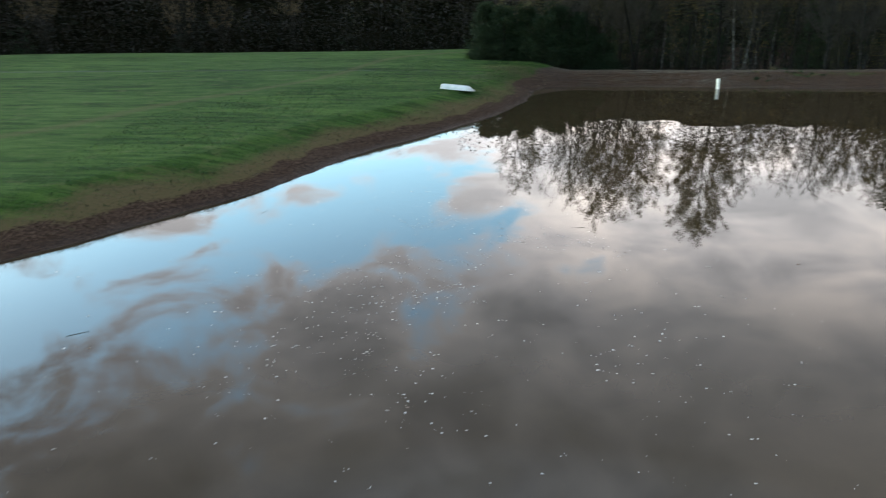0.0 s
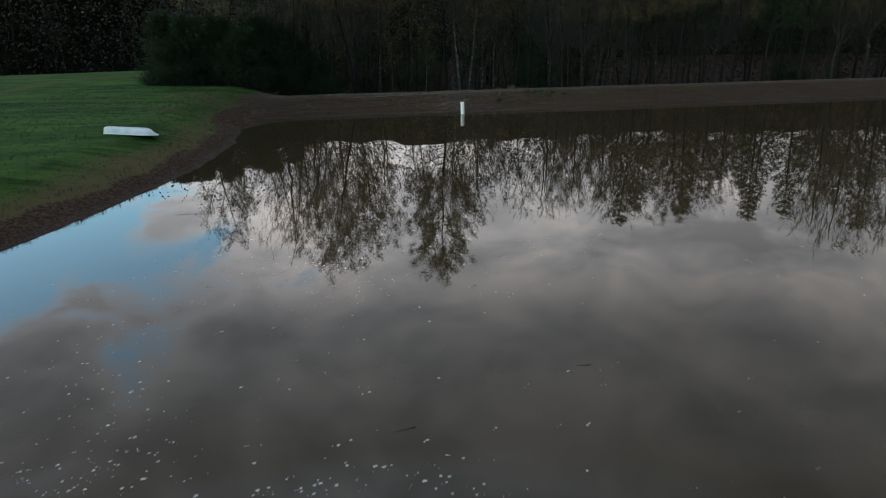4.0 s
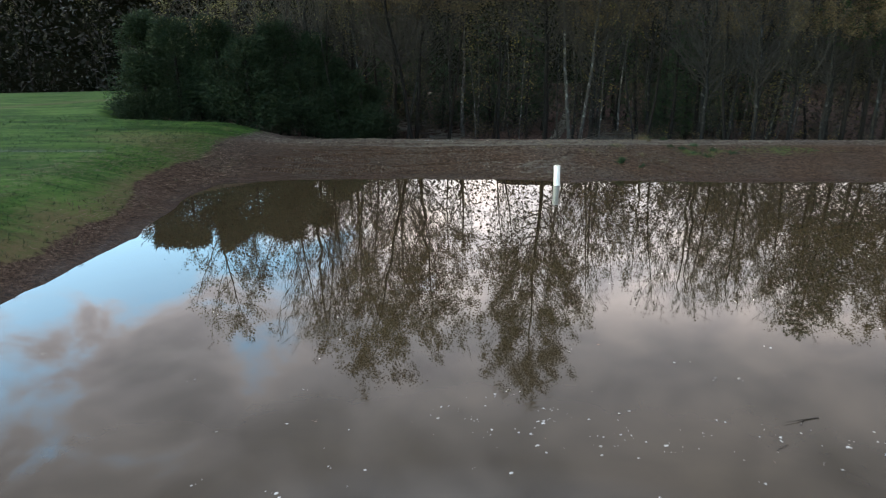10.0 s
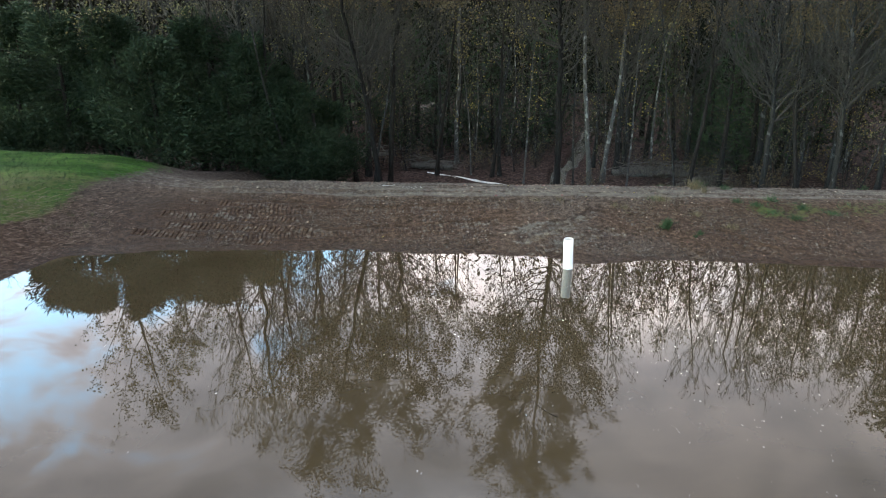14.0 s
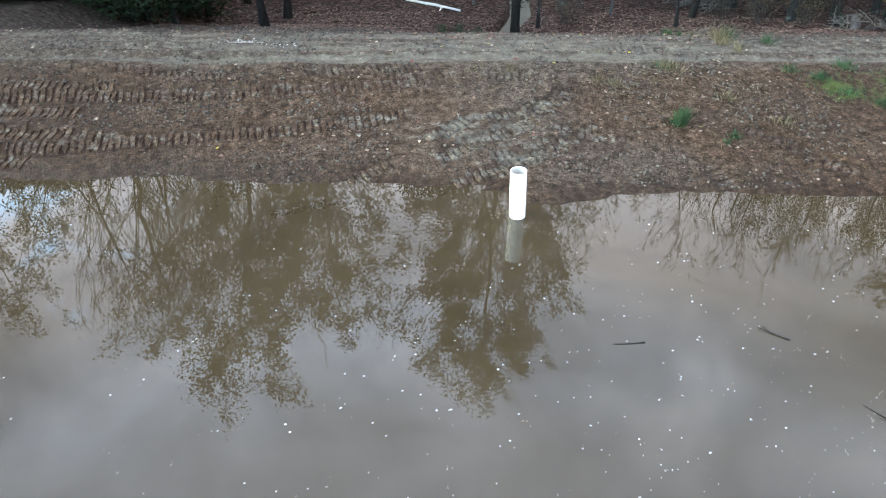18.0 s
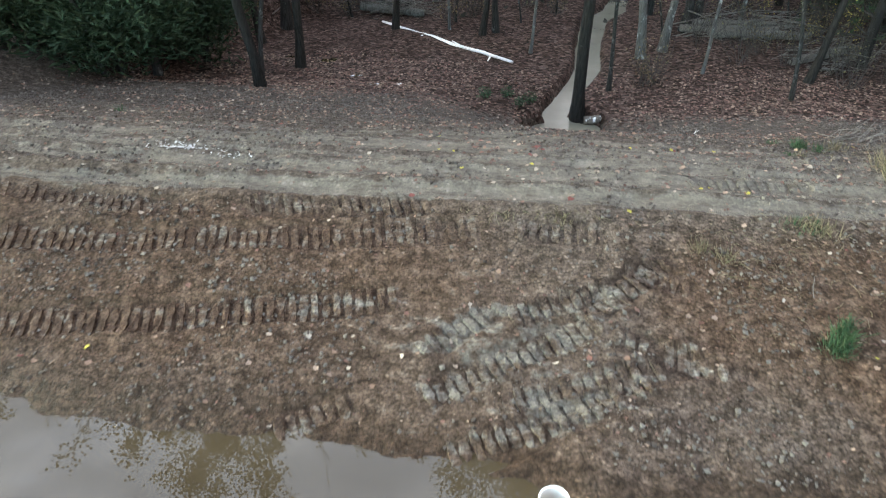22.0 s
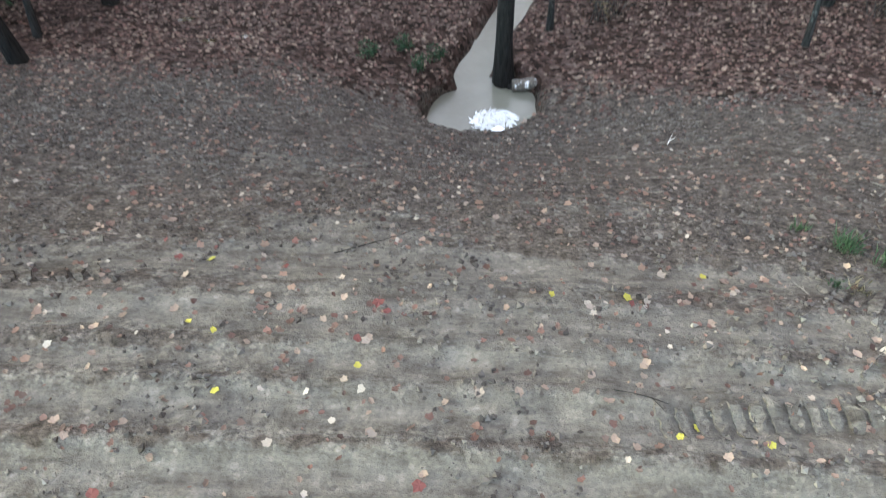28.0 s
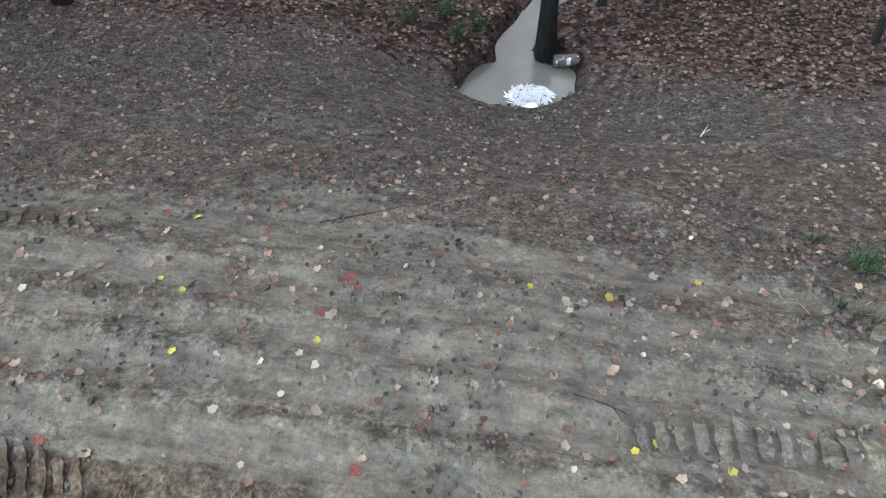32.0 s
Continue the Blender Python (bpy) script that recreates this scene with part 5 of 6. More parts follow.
def bulldozer():
    yellow = plain("worn_yellow_paint", (0.20, 0.11, 0.022), (0.30, 0.18, 0.035), 3.0, 0.55, 0.1)
    steel = plain("muddy_track_steel", (0.02, 0.017, 0.014), (0.07, 0.058, 0.046), 5.0, 0.8, 0.4)
    glass = plain("dark_cab_glass", (0.012, 0.013, 0.014), (0.02, 0.021, 0.022), 2.0, 0.1, 0.0, 0.5)
    x, y = W(52.4, 3.3)
    ob = thing("bulldozer", "yellow tracked bulldozer parked on the muddy dam", "bulldozer", Matrix.Translation((x, y, height(x, y))) @ pose(0, 0, 0, 0, 0, 180 + math.degrees(math.atan2(AU.y, AU.x))))
    for side in (-1, 1):
        t = Shape()
        ring = [(1.25 * math.cos(a), 0.44 + 0.42 * math.sin(a)) for a in np.linspace(0, 2 * math.pi, 25)[:-1]]
        ring = [(px + (0.25 if px > 0 else -0.25), pz) for px, pz in ring]
        y0, y1 = side * 0.95 - 0.24, side * 0.95 + 0.24
        m = len(ring)
        t.v = [(px, y0, pz) for px, pz in ring] + [(px, y1, pz) for px, pz in ring]
        t.f = [(k, (k + 1) % m, m + (k + 1) % m, m + k) for k in range(m)] + [tuple(range(m))[::-1], tuple(range(m, 2 * m))]
        track = part("track", t.mesh("track", steel, False), ob, "muddy steel crawler track")
        for k in range(m):
            px, pz = ring[k]
            g = Shape()
            box(g, (px - 0.03, y0 - 0.01, pz - 0.03), (px + 0.03, y1 + 0.01, pz + 0.03))
            part("grouser", g.mesh("grouser", steel, False), track)
        arm = Shape()
        box(arm, (0.2, side * 1.25 - 0.07, 0.42), (2.15, side * 1.25 + 0.07, 0.62), 0.02)
        part("push_arm", arm.mesh("push_arm", yellow, False), ob)
    parts = [("hood", yellow, (0.15, -0.48, 0.75), (1.75, 0.48, 1.62), 0.09), ("chassis", steel, (-1.5, -0.66, 0.4), (1.7, 0.66, 0.85), 0.03), ("fuel_tank", yellow, (-1.75, -0.62, 0.8), (-1.1, 0.62, 1.6), 0.08),
             ("cab", glass, (-1.15, -0.62, 0.8), (0.15, 0.62, 2.5), 0.05), ("roof", yellow, (-1.3, -0.75, 2.5), (0.3, 0.75, 2.62), 0.04), ("grille", steel, (1.75, -0.4, 0.85), (1.79, 0.4, 1.5), 0.0)]
    for name, mat, lo, hi, c in parts:
        b = Shape()
        box(b, lo, hi, c)
        part(name, b.mesh(name, mat, False), ob)
    blade = Shape()
    prof = [(2.32, 0.05), (2.18, 0.3), (2.14, 0.6), (2.2, 0.85), (2.3, 1.02)]
    blade.v = [(px + dx, yy, pz) for dx in (0, -0.06) for yy in (-1.45, 1.45) for px, pz in prof]
    for k in range(4):
        blade.f += [(k, k + 1, 6 + k, 5 + k), (11 + k, 10 + k, 15 + k, 16 + k), (k + 1, k, 10 + k, 11 + k), (5 + k, 6 + k, 16 + k, 15 + k)]
    blade.f += [(0, 5, 15, 10), (4, 14, 19, 9)]
    part("blade", blade.mesh("blade", steel), ob, "curved dozer blade dulled with mud")
    pipe = Shape()
    pipe.tube([Vector((0.9, 0.2, 1.55)), Vector((0.9, 0.2, 2.15)), Vector((0.84, 0.2, 2.28))], [0.05, 0.05, 0.05], 8, True)
    part("exhaust_pipe", pipe.mesh("exhaust_pipe", steel), ob)


bulldozer()


# ---- fallen pale log, dead wood and brush piles ----
def fallen_log():
    r = random.Random(4)
    ends = Vector((33.63, 94.13, -2.6)), Vector((29.31, 100.63, -2.9))
    stem, side = Shape(), Shape()
    lows = [heights([e.x + (ends[1] - ends[0]).x * k for e in ends[:1]], [e.y + (ends[1] - ends[0]).y * k for e in ends[:1]])[0] - (ends[0].z + (ends[1].z - ends[0].z) * k) for k in np.linspace(0, 1, 15)]
    lift = Vector((0, 0, float(max(lows)) - 0.2))
    ends = ends[0] + lift, ends[1] + lift
    pts = []
    for i in range(15):
        p = ends[0].lerp(ends[1], i / 14)
        pts.append(Vector((p.x + r.uniform(-0.05, 0.05), p.y + r.uniform(-0.05, 0.05), p.z + 0.12 + 0.015 * math.sin(i))))
    low = pts[0].copy()
    stem.tube([p - low for p in pts], [0.055 + 0.045 * i / 14 + r.uniform(-0.006, 0.006) for i in range(15)], 8, True)
    ob = thing("fallen_log", "bleached white fallen log lying on brown leaves", "log", Matrix.Translation(low))
    part("stem", stem.mesh("stem", LOGBARK), ob)
    for a, d, L in ((2, (-0.35, -0.9, -0.10), 0.75), (5, (-0.35, 0.9, 0.16), 0.7), (9, (-0.5, -0.5, 0.2), 0.3)):
        s = Shape()
        line = branch_line(r, pts[a] - low, Vector(d), L, 4, 0.08, 0)
        s.tube(line, [0.04, 0.036, 0.032, 0.028, 0.02], 6, True)
        part("broken_branch", s.mesh("broken_branch", LOGBARK), ob)


fallen_log()


def brush_pile(u, v, long, wide, tall, sticks, seed, label, logs=2, angle=0.0):
    r = random.Random(seed)
    cx, cy = W(u, v)
    z0 = height(cx, cy)
    ob = thing("brush_pile", label, "brush pile", Matrix.Translation((cx, cy, z0)))
    ca, sa = math.cos(angle), math.sin(angle)
    for i in range(logs):
        s = Shape()
        q = r.uniform(-wide * 0.3, wide * 0.3)
        L = long * r.uniform(0.55, 0.85)
        off = r.uniform(-0.15, 0.15) * long
        pts = [Vector(((t - 0.5) * L + off, q + r.uniform(-0.05, 0.05), tall * (0.25 + 0.3 * i / max(1, logs)))) for t in np.linspace(0, 1, 7)]
        pts = [Vector((p.x * ca - p.y * sa, p.x * sa + p.y * ca, p.z)) for p in pts]
        s.tube(pts, [r.uniform(0.11, 0.19)] * 7, 8, True)
        part("log", s.mesh("log", DEAD), ob, "grey cut log")
    for i in range(sticks):
        s = Shape()
        a = angle + r.gauss(0, 0.55)
        L = r.uniform(0.5, 1.0) * long * 0.6
        p = Vector((r.uniform(-0.5, 0.5) * long * 0.8, r.uniform(-0.5, 0.5) * wide, r.uniform(0.0, tall)))
        p = Vector((p.x * ca - p.y * sa, p.x * sa + p.y * ca, p.z))
        d = Vector((math.cos(a), math.sin(a), r.uniform(-0.15, 0.3)))
        line = branch_line(r, p - d * L / 2, d, L, 5, 0.13, 0)
        rad = r.choice([0.012, 0.015, 0.022, 0.035])
        s.tube(line, [rad * (1 - 0.12 * k) for k in range(6)], 4)
        part("branch", s.mesh("branch", DEAD), ob)


brush_pile(9.7, 25.0, 5.2, 1.8, 0.9, 95, 1, "pile of cut logs and grey dead branches under the trees", 3, -0.25)
brush_pile(12.4, 22.0, 3.6, 1.8, 0.6, 70, 2, "low tangle of dead branches under the trees", 1, 0.3)
brush_pile(-5.6, 26.4, 4.4, 1.3, 0.9, 60, 3, "heap of dead branches on the leaves", 1, -0.5)
brush_pile(-10.8, 25.6, 6.5, 1.2, 0.7, 60, 4, "heap of dead branches on the leaves", 2, 0.0)
brush_pile(16.5, 16.0, 3.0, 2.0, 0.5, 60, 5, "low tangle of dead branches under the trees", 1, 0.8)
brush_pile(8.1, 9.2, 1.7, 0.8, 0.18, 26, 6, "roots and dead stalks at the shoulder of the dam", 0, 0.2)


def stick(name, label, x, y, z, az, L, rad, mat, seed, forks=1, floating=False):
    r = random.Random(seed)
    s = Shape()
    line = branch_line(r, Vector((-L / 2, 0, 0)), Vector((1, 0, 0)), L, 6, 0.10, 0)
    line = [Vector((p.x, p.y, 0.3 * p.z)) for p in line]
    s.tube(line, [rad * (1 - 0.1 * k) for k in range(7)], 5, True)
    for k in range(forks):
        p, d = along(line, r.uniform(0.3, 0.8))
        f = branch_line(r, p, d + Vector((0, r.choice([-0.8, 0.8]), 0.05)), L * 0.35, 3, 0.1, 0)
        s.tube(f, [rad * 0.6, rad * 0.5, rad * 0.4, rad * 0.2], 4, True)
    ob = new(name, s.mesh(name, mat))
    ob.matrix_world = Matrix.Translation((x, y, z)) @ pose(0, 0, 0, 0, 0, az)
    return tagged(ob, label, "stick", group="floating sticks" if floating else "sticks on the ground")


# floating twigs on the pond: place, heading, length
FLOAT = [(-9.2, 35.6, 70, 0.8), (-12.6, 21.9, 20, 0.7), (6.2, 31.3, 170, 0.9), (21.5, 48.6, 10, 1.1), (19.6, 48.9, 60, 0.5), (25.0, 51.0, 175, 0.9), (23.9, 50.2, 20, 0.4), (16.2, 46.7, 175, 0.9), (13.6, 62.1, 50, 0.8),
         (24.2, 65.0, 60, 0.7), (24.6, 64.6, 120, 0.6), (31.2, 68.6, 130, 0.5), (33.5, 69.8, 40, 0.5), (31.6, 66.7, 120, 0.6), (28.9, 69.0, 170, 0.5), (3.5, 52.5, 170, 0.9), (12.0, 32.0, 160, 0.6), (36.0, 62.0, 15, 0.9), (22.5, 43.8, 150, 0.5)]
for i, (x, y, az, L) in enumerate(FLOAT):
    stick("floating_stick", "dark twig floating on the muddy water", x, y, 0.004, az, L, 0.008 + 0.003 * (i % 3), BARK_DARK, i, i % 2, True)
for i, (u, v, az, L, mat) in enumerate([(5.6, 5.6, 20, 0.5, DEAD), (5.3, 6.6, 110, 0.35, DEAD), (3.3, 5.1, -20, 0.5, BARK_DARK), (0.6, 7.2, 5, 1.0, BARK_DARK), (4.9, 2.6, 60, 0.9, DEAD), (3.9, 2.9, 110, 0.5, STRAW),
                                        (1.5, 8.2, 160, 0.4, DEAD), (6.2, 9.9, 20, 0.5, DEAD), (-2.0, 9.0, 30, 0.6, DEAD), (3.0, 9.4, 140, 0.45, DEAD), (5.0, 11.5, 60, 0.6, LOGBARK), (-1.2, 12.9, 150, 1.2, BARK_DARK)]):
    x, y = W(u, v)
    stick("dead_stick", "dry broken stick on the bare earth", x, y, height(x, y) + 0.01, az, L, 0.009, mat, 40 + i)


# ---- creek, outlet pool and its foam ----
def creek():
    left, right = [], []
    pts = [Vector((*p, 0)) for p in CREEKLINE[1:]]
    for i, p in enumerate(pts):
        d = (pts[min(i + 1, len(pts) - 1)] - pts[max(0, i - 1)]).normalized()
        n = Vector((-d.y, d.x, 0))
        w = 0.95
        left.append((p + n * w)[:2])
        right.append((p - n * w)[:2])
    s = Shape()
    ring = [(31.2, 89.6), (31.4, 87.4), (33.0, 86.2), (35.2, 86.2), (36.3, 88.2), right[1], left[1], (32.4, 90.6)]
    s.poly([(x, y, -2.78) for x, y in ring])
    for i in range(1, 9):
        zs = [float(creek_level((CREEKLINE[k + 1][0] - OX) * AV.x + (CREEKLINE[k + 1][1] - OY) * AV.y)) for k in (i, i + 1)]
        s.poly([(*left[i], zs[0]), (*right[i], zs[0]), (*right[i + 1], zs[1]), (*left[i + 1], zs[1])])
    tagged(new("creek", s.mesh("creek", CREEK)), "shallow silty creek flowing off through the wood", "water", kind="structure")
    r = random.Random(6)
    s = Shape()
    for i in range(300):
        a, k = r.uniform(0, 6.28), r.random() ** 0.7
        x, y = 34.02 + 0.50 * k * math.cos(a), 88.08 + 0.36 * k * math.sin(a)
        b = a + 1.57 + 0.6 * k + r.gauss(0, 0.35)
        w, L, z = r.uniform(0.012, 0.035), r.uniform(0.04, 0.17), -2.772 + 0.03 * r.random() * (1 - k)
        c, d = math.cos(b), math.sin(b)
        s.poly([(x + c * p * L - d * q * w, y + d * p * L + c * q * w, z) for p, q in ((-1, 0), (-0.4, -0.8), (0.5, -1), (1, 0.1), (0.3, 1), (-0.5, 0.7))])
    tagged(new("foam", s.mesh("foam", FOAM, False)), "white foam churning below the outlet pipe", "foam", kind="stuff")
    ob = thing("outlet_pipe", "white end of the outlet pipe above the foaming pool", "pipe", Matrix.Translation((33.98, 87.22, -2.62)) @ pose(0, 0, 0, -98, 0, 12))
    p, q = Shape(), Shape()
    p.tube([Vector((0, 0, -1.6)), Vector((0, 0, 0.28))], [0.16, 0.16], 24)
    q.tube([Vector((0, 0, 0.28)), Vector((0, 0, -1.5))], [0.145, 0.145], 24)
    part("pipe_wall", p.mesh("pipe_wall", PVC), ob)
    part("bore", q.mesh("bore", PVC_IN), ob)
    # a foam-flecked butt of wood against the roots of the tree
    t = Shape()
    t.tube([Vector((0, 0, 0)), Vector((0.35, -0.12, 0.05)), Vector((0.7, -0.16, 0.12)), Vector((0.95, -0.3, 0.1))], [0.2, 0.21, 0.19, 0.13], 9, True)
    b = new("log_butt", t.mesh("log_butt", bark("foam_flecked_wood", (0.04, 0.033, 0.028), (0.14, 0.12, 0.10), (0.62, 0.61, 0.59), 0.60)))
    b.matrix_world = Matrix.Translation((34.75, 89.1, -2.68)) @ Matrix.Scale(0.72, 4)
    tagged(b, "rotten log end flecked with white foam beside the pool", "log")


creek()

# ---- small growth and litter ----


def maple(r, size, curl=0.25):
    """One lobed leaf, slightly cupped; points of one polygon fan."""
    rad = [1.0, 0.74, 0.9, 0.72, 0.82, 0.62, 0.5, 0.62, 0.82, 0.72, 0.9, 0.74]
    rad = [q * r.uniform(0.8, 1.15) for q in rad]
    out = []
    for k, q in enumerate(rad):
        a = math.pi / 2 + 2 * math.pi * k / 12
        out.append((size * q * math.cos(a), size * q * math.sin(a), size * curl * q * q * r.uniform(0.1, 1.0)))
    return out


def litter(name, label, count, u_lo, u_hi, v_lo, v_hi, size, mat, seed, keep):
    r = np.random.RandomState(seed)
    rr = random.Random(seed)
    u, v = r.uniform(u_lo, u_hi, count), r.uniform(v_lo, v_hi, count)
    x, y = OX + u * AU.x + v * AV.x, OY + u * AU.y + v * AV.y
    ok = r.uniform(0, 1, count) < keep(u, v, x, y)
    x, y = x[ok], y[ok]
    z = heights(x, y)
    ok = z > -2.55
    x, y, z = x[ok], y[ok], z[ok]
    s = Shape()
    for a, b, c in zip(x, y, z):
        k = size * rr.uniform(0.5, 1.3)
        m = pose(a, b, c + 0.012, rr.gauss(0, 16), rr.gauss(0, 16), rr.uniform(0, 360))
        if k > 0.07:
            pts = maple(rr, k / 2)
        else:
            pts = [(k * 0.6 * math.cos(t), k * 0.4 * math.sin(t), rr.uniform(0, 0.3) * k) for t in (0, 1.3, 2.5, 3.7, 5)]
        i = len(s.v)
        s.v.append(tuple(m @ Vector((0, 0, 0))))
        s.v += [tuple(m @ Vector(p)) for p in pts]
        n = len(pts)
        s.f += [(i, i + 1 + q, i + 1 + (q + 1) % n) for q in range(n)]
    return tagged(new(name, s.mesh(name, mat, False)), label, "leaves", kind="stuff")


litter("fallen_leaves", "scattered brown and tan leaves on the bare dam", 7600, -14, 13, -0.6, 14.0, 0.10, LITTER_PALE, 1,
       lambda u, v, x, y: 0.05 + 0.07 * sstep(6.2, 9, v) + 0.75 * np.exp(-((v - 6.62 - 0.03 * u) / 0.13) ** 2) * (1 - sstep(-0.6, 1.0, u)) + 0.5 * np.exp(-((v - 6.45) / 0.1) ** 2 - ((u - 1.6) / 0.6) ** 2) + (0.1 + 0.28 * sstep(3.5, 6, v)) * sstep(0.58, 0.8, vnoise(x * 1.1, y * 1.1, 7)))
litter("fallen_leaves", "thick brown leaf litter under the trees", 40000, -15, 16, 8.6, 26, 0.11, LITTER, 2,
       lambda u, v, x, y: sstep(10.8, 15.0, v - 1.2 * np.exp(-((u - 2) / 3.5) ** 2) + 3.0 * fbm(x * 0.5, y * 0.5, 2, 3)) * (1.1 - 0.025 * (v - 8)) * (0.3 + 1.2 * vnoise(x * 0.9, y * 0.9, 23)))
litter("fallen_leaves", "brown curled leaves caught in the ruts of the crest", 7000, -9, 9, 4.2, 11, 0.085, LITTER, 5,
       lambda u, v, x, y: 0.05 + 0.08 * sstep(6, 9.5, v) + 0.4 * sstep(0.58, 0.8, vnoise(u * 0.9, v * 3.0, 37)))
litter("leaf_scraps", "small leaf scraps and chips trodden into the mud", 14000, -12, 11, -0.4, 12.5, 0.05, LITTER, 3, lambda u, v, x, y: 0.10 + 0.2 * sstep(6, 10, v) + 0.3 * sstep(0.5, 0.8, vnoise(x * 1.5, y * 1.5, 19)))


def clods(count, seed):
    r = np.random.RandomState(seed)
    rr = random.Random(seed)
    u, v = r.uniform(-13, 12, count), r.uniform(-0.7, 13.6, count)
    x, y = OX + u * AU.x + v * AV.x, OY + u * AU.y + v * AV.y
    ok = vnoise(x * 0.8, y * 0.8, 13) + 0.25 * r.uniform(-1, 1, count) > 0.52 - 0.1 * sstep(4, 6, v)
    x, y = x[ok], y[ok]
    z = heights(x, y)
    s = Shape()
    for a, b, c in zip(x, y, z):
        k = 0.010 + 0.045 * rr.random() ** 4
        m = pose(a, b, c + k * 0.2, rr.uniform(0, 60), rr.uniform(0, 60), rr.uniform(0, 360))
        i = len(s.v)
        for p in ((1, 0, 0), (0.2, 0.9, 0), (-0.9, 0.1, 0), (-0.1, -0.8, 0), (0.1, 0, 0.7), (0, 0.1, -0.7)):
            s.v.append(tuple(m @ Vector([k * q * rr.uniform(0.7, 1.3) for q in p])))
        for q in range(4):
            s.f += [(i + q, i + (q + 1) % 4, i + 4), (i + (q + 1) % 4, i + q, i + 5)]
    return tagged(new("clods", s.mesh("clods", CLOD, False)), "crumbled clods of earth on the dam", "soil", kind="stuff")


clods(62000, 8)


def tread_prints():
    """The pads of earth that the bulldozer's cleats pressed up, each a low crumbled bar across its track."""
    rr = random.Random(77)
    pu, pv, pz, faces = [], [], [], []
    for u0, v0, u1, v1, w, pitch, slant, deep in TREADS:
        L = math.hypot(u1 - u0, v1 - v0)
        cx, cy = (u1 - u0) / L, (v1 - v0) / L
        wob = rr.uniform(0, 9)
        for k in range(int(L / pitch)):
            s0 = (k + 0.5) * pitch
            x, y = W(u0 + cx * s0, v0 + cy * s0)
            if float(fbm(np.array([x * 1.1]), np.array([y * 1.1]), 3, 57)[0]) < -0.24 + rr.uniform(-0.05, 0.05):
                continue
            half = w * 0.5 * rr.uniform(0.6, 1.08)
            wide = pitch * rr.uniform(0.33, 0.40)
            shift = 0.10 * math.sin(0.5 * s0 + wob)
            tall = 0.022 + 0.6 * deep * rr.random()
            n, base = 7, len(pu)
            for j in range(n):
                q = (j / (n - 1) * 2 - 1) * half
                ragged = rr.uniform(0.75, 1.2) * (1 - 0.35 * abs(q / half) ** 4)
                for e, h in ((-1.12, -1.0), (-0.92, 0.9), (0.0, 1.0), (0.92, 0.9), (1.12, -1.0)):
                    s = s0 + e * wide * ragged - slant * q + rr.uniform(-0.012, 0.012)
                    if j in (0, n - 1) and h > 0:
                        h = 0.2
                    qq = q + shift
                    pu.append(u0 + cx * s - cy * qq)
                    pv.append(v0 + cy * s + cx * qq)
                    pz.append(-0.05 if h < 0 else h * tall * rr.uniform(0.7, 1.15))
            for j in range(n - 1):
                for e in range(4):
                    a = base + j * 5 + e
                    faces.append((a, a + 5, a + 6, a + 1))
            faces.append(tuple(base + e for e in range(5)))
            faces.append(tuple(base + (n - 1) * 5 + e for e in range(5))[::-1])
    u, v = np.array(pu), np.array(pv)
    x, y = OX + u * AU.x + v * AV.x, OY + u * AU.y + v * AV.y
    z, grass, litter_m, red, clay, wet_shade, dry = land(x, y)
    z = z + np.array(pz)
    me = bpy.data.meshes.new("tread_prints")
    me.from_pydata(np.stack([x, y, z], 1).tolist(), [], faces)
    # pads get paler clay and little gap shade, so their tops stand out
    for name, (a, b, c) in (("cover", (grass * 0, litter_m * 0, red)), ("soil", (np.clip(0.5 * clay + 0.29, 0, 0.8), wet_shade * 0.2, dry))):
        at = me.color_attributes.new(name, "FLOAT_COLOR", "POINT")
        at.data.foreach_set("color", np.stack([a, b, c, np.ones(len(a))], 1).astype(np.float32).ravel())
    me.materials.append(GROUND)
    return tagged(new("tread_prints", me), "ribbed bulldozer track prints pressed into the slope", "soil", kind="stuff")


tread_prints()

# single leaves on the crest that can be picked out
LEAF_KINDS = []
lr = random.Random(12)
for mat, label, size in ((LEAF_GOLD, "yellow maple leaf on grey mud", 0.13), (LEAF_RED, "dark red fallen leaf on the mud", 0.15), (LEAF_TAN, "pale tan fallen leaf on the mud", 0.14)):
    for k in range(2):
        s = Shape()
        pts = maple(lr, size / 2, 0.35)
        s.v = [(0, 0, 0)] + pts
        s.f = [(0, 1 + q, 1 + (q + 1) % 12) for q in range(12)]
        s.tube([Vector((0, -size * 0.15, 0.004)), Vector((0.01, -size * 0.55, 0.012))], [0.0025, 0.0015], 3)
        LEAF_KINDS.append((s.mesh("fallen_leaf", mat, False), label))
SINGLE = [(3.34, 6.33, 0, 1.25), (2.57, 6.34, 1, 0.9), (-0.58, 4.93, 0, 1.1), (0.68, 5.29, 1, 0.9), (-0.8, 5.61, 0, 0.9), (-1.1, 5.75, 1, 0.8), (3.6, 4.7, 0, 0.9), (0.78, 6.10, 2, 1.3), (0.88, 5.98, 3, 0.9), (0.65, 5.57, 3, 1.0),
          (1.36, 4.15, 2, 1.2), (-1.34, 3.91, 3, 1.2), (-0.88, 3.87, 4, 1.2), (3.4, 5.45, 4, 1.3), (3.38, 6.22, 3, 0.8), (3.0, 5.0, 5, 1.2), (-1.3, 5.9, 5, 1.1), (-2.0, 5.6, 4, 1.2), (-1.9, 5.3, 5, 0.9), (4.3, 6.9, 0, 1.0), (4.5, 6.8, 4, 1.2)]
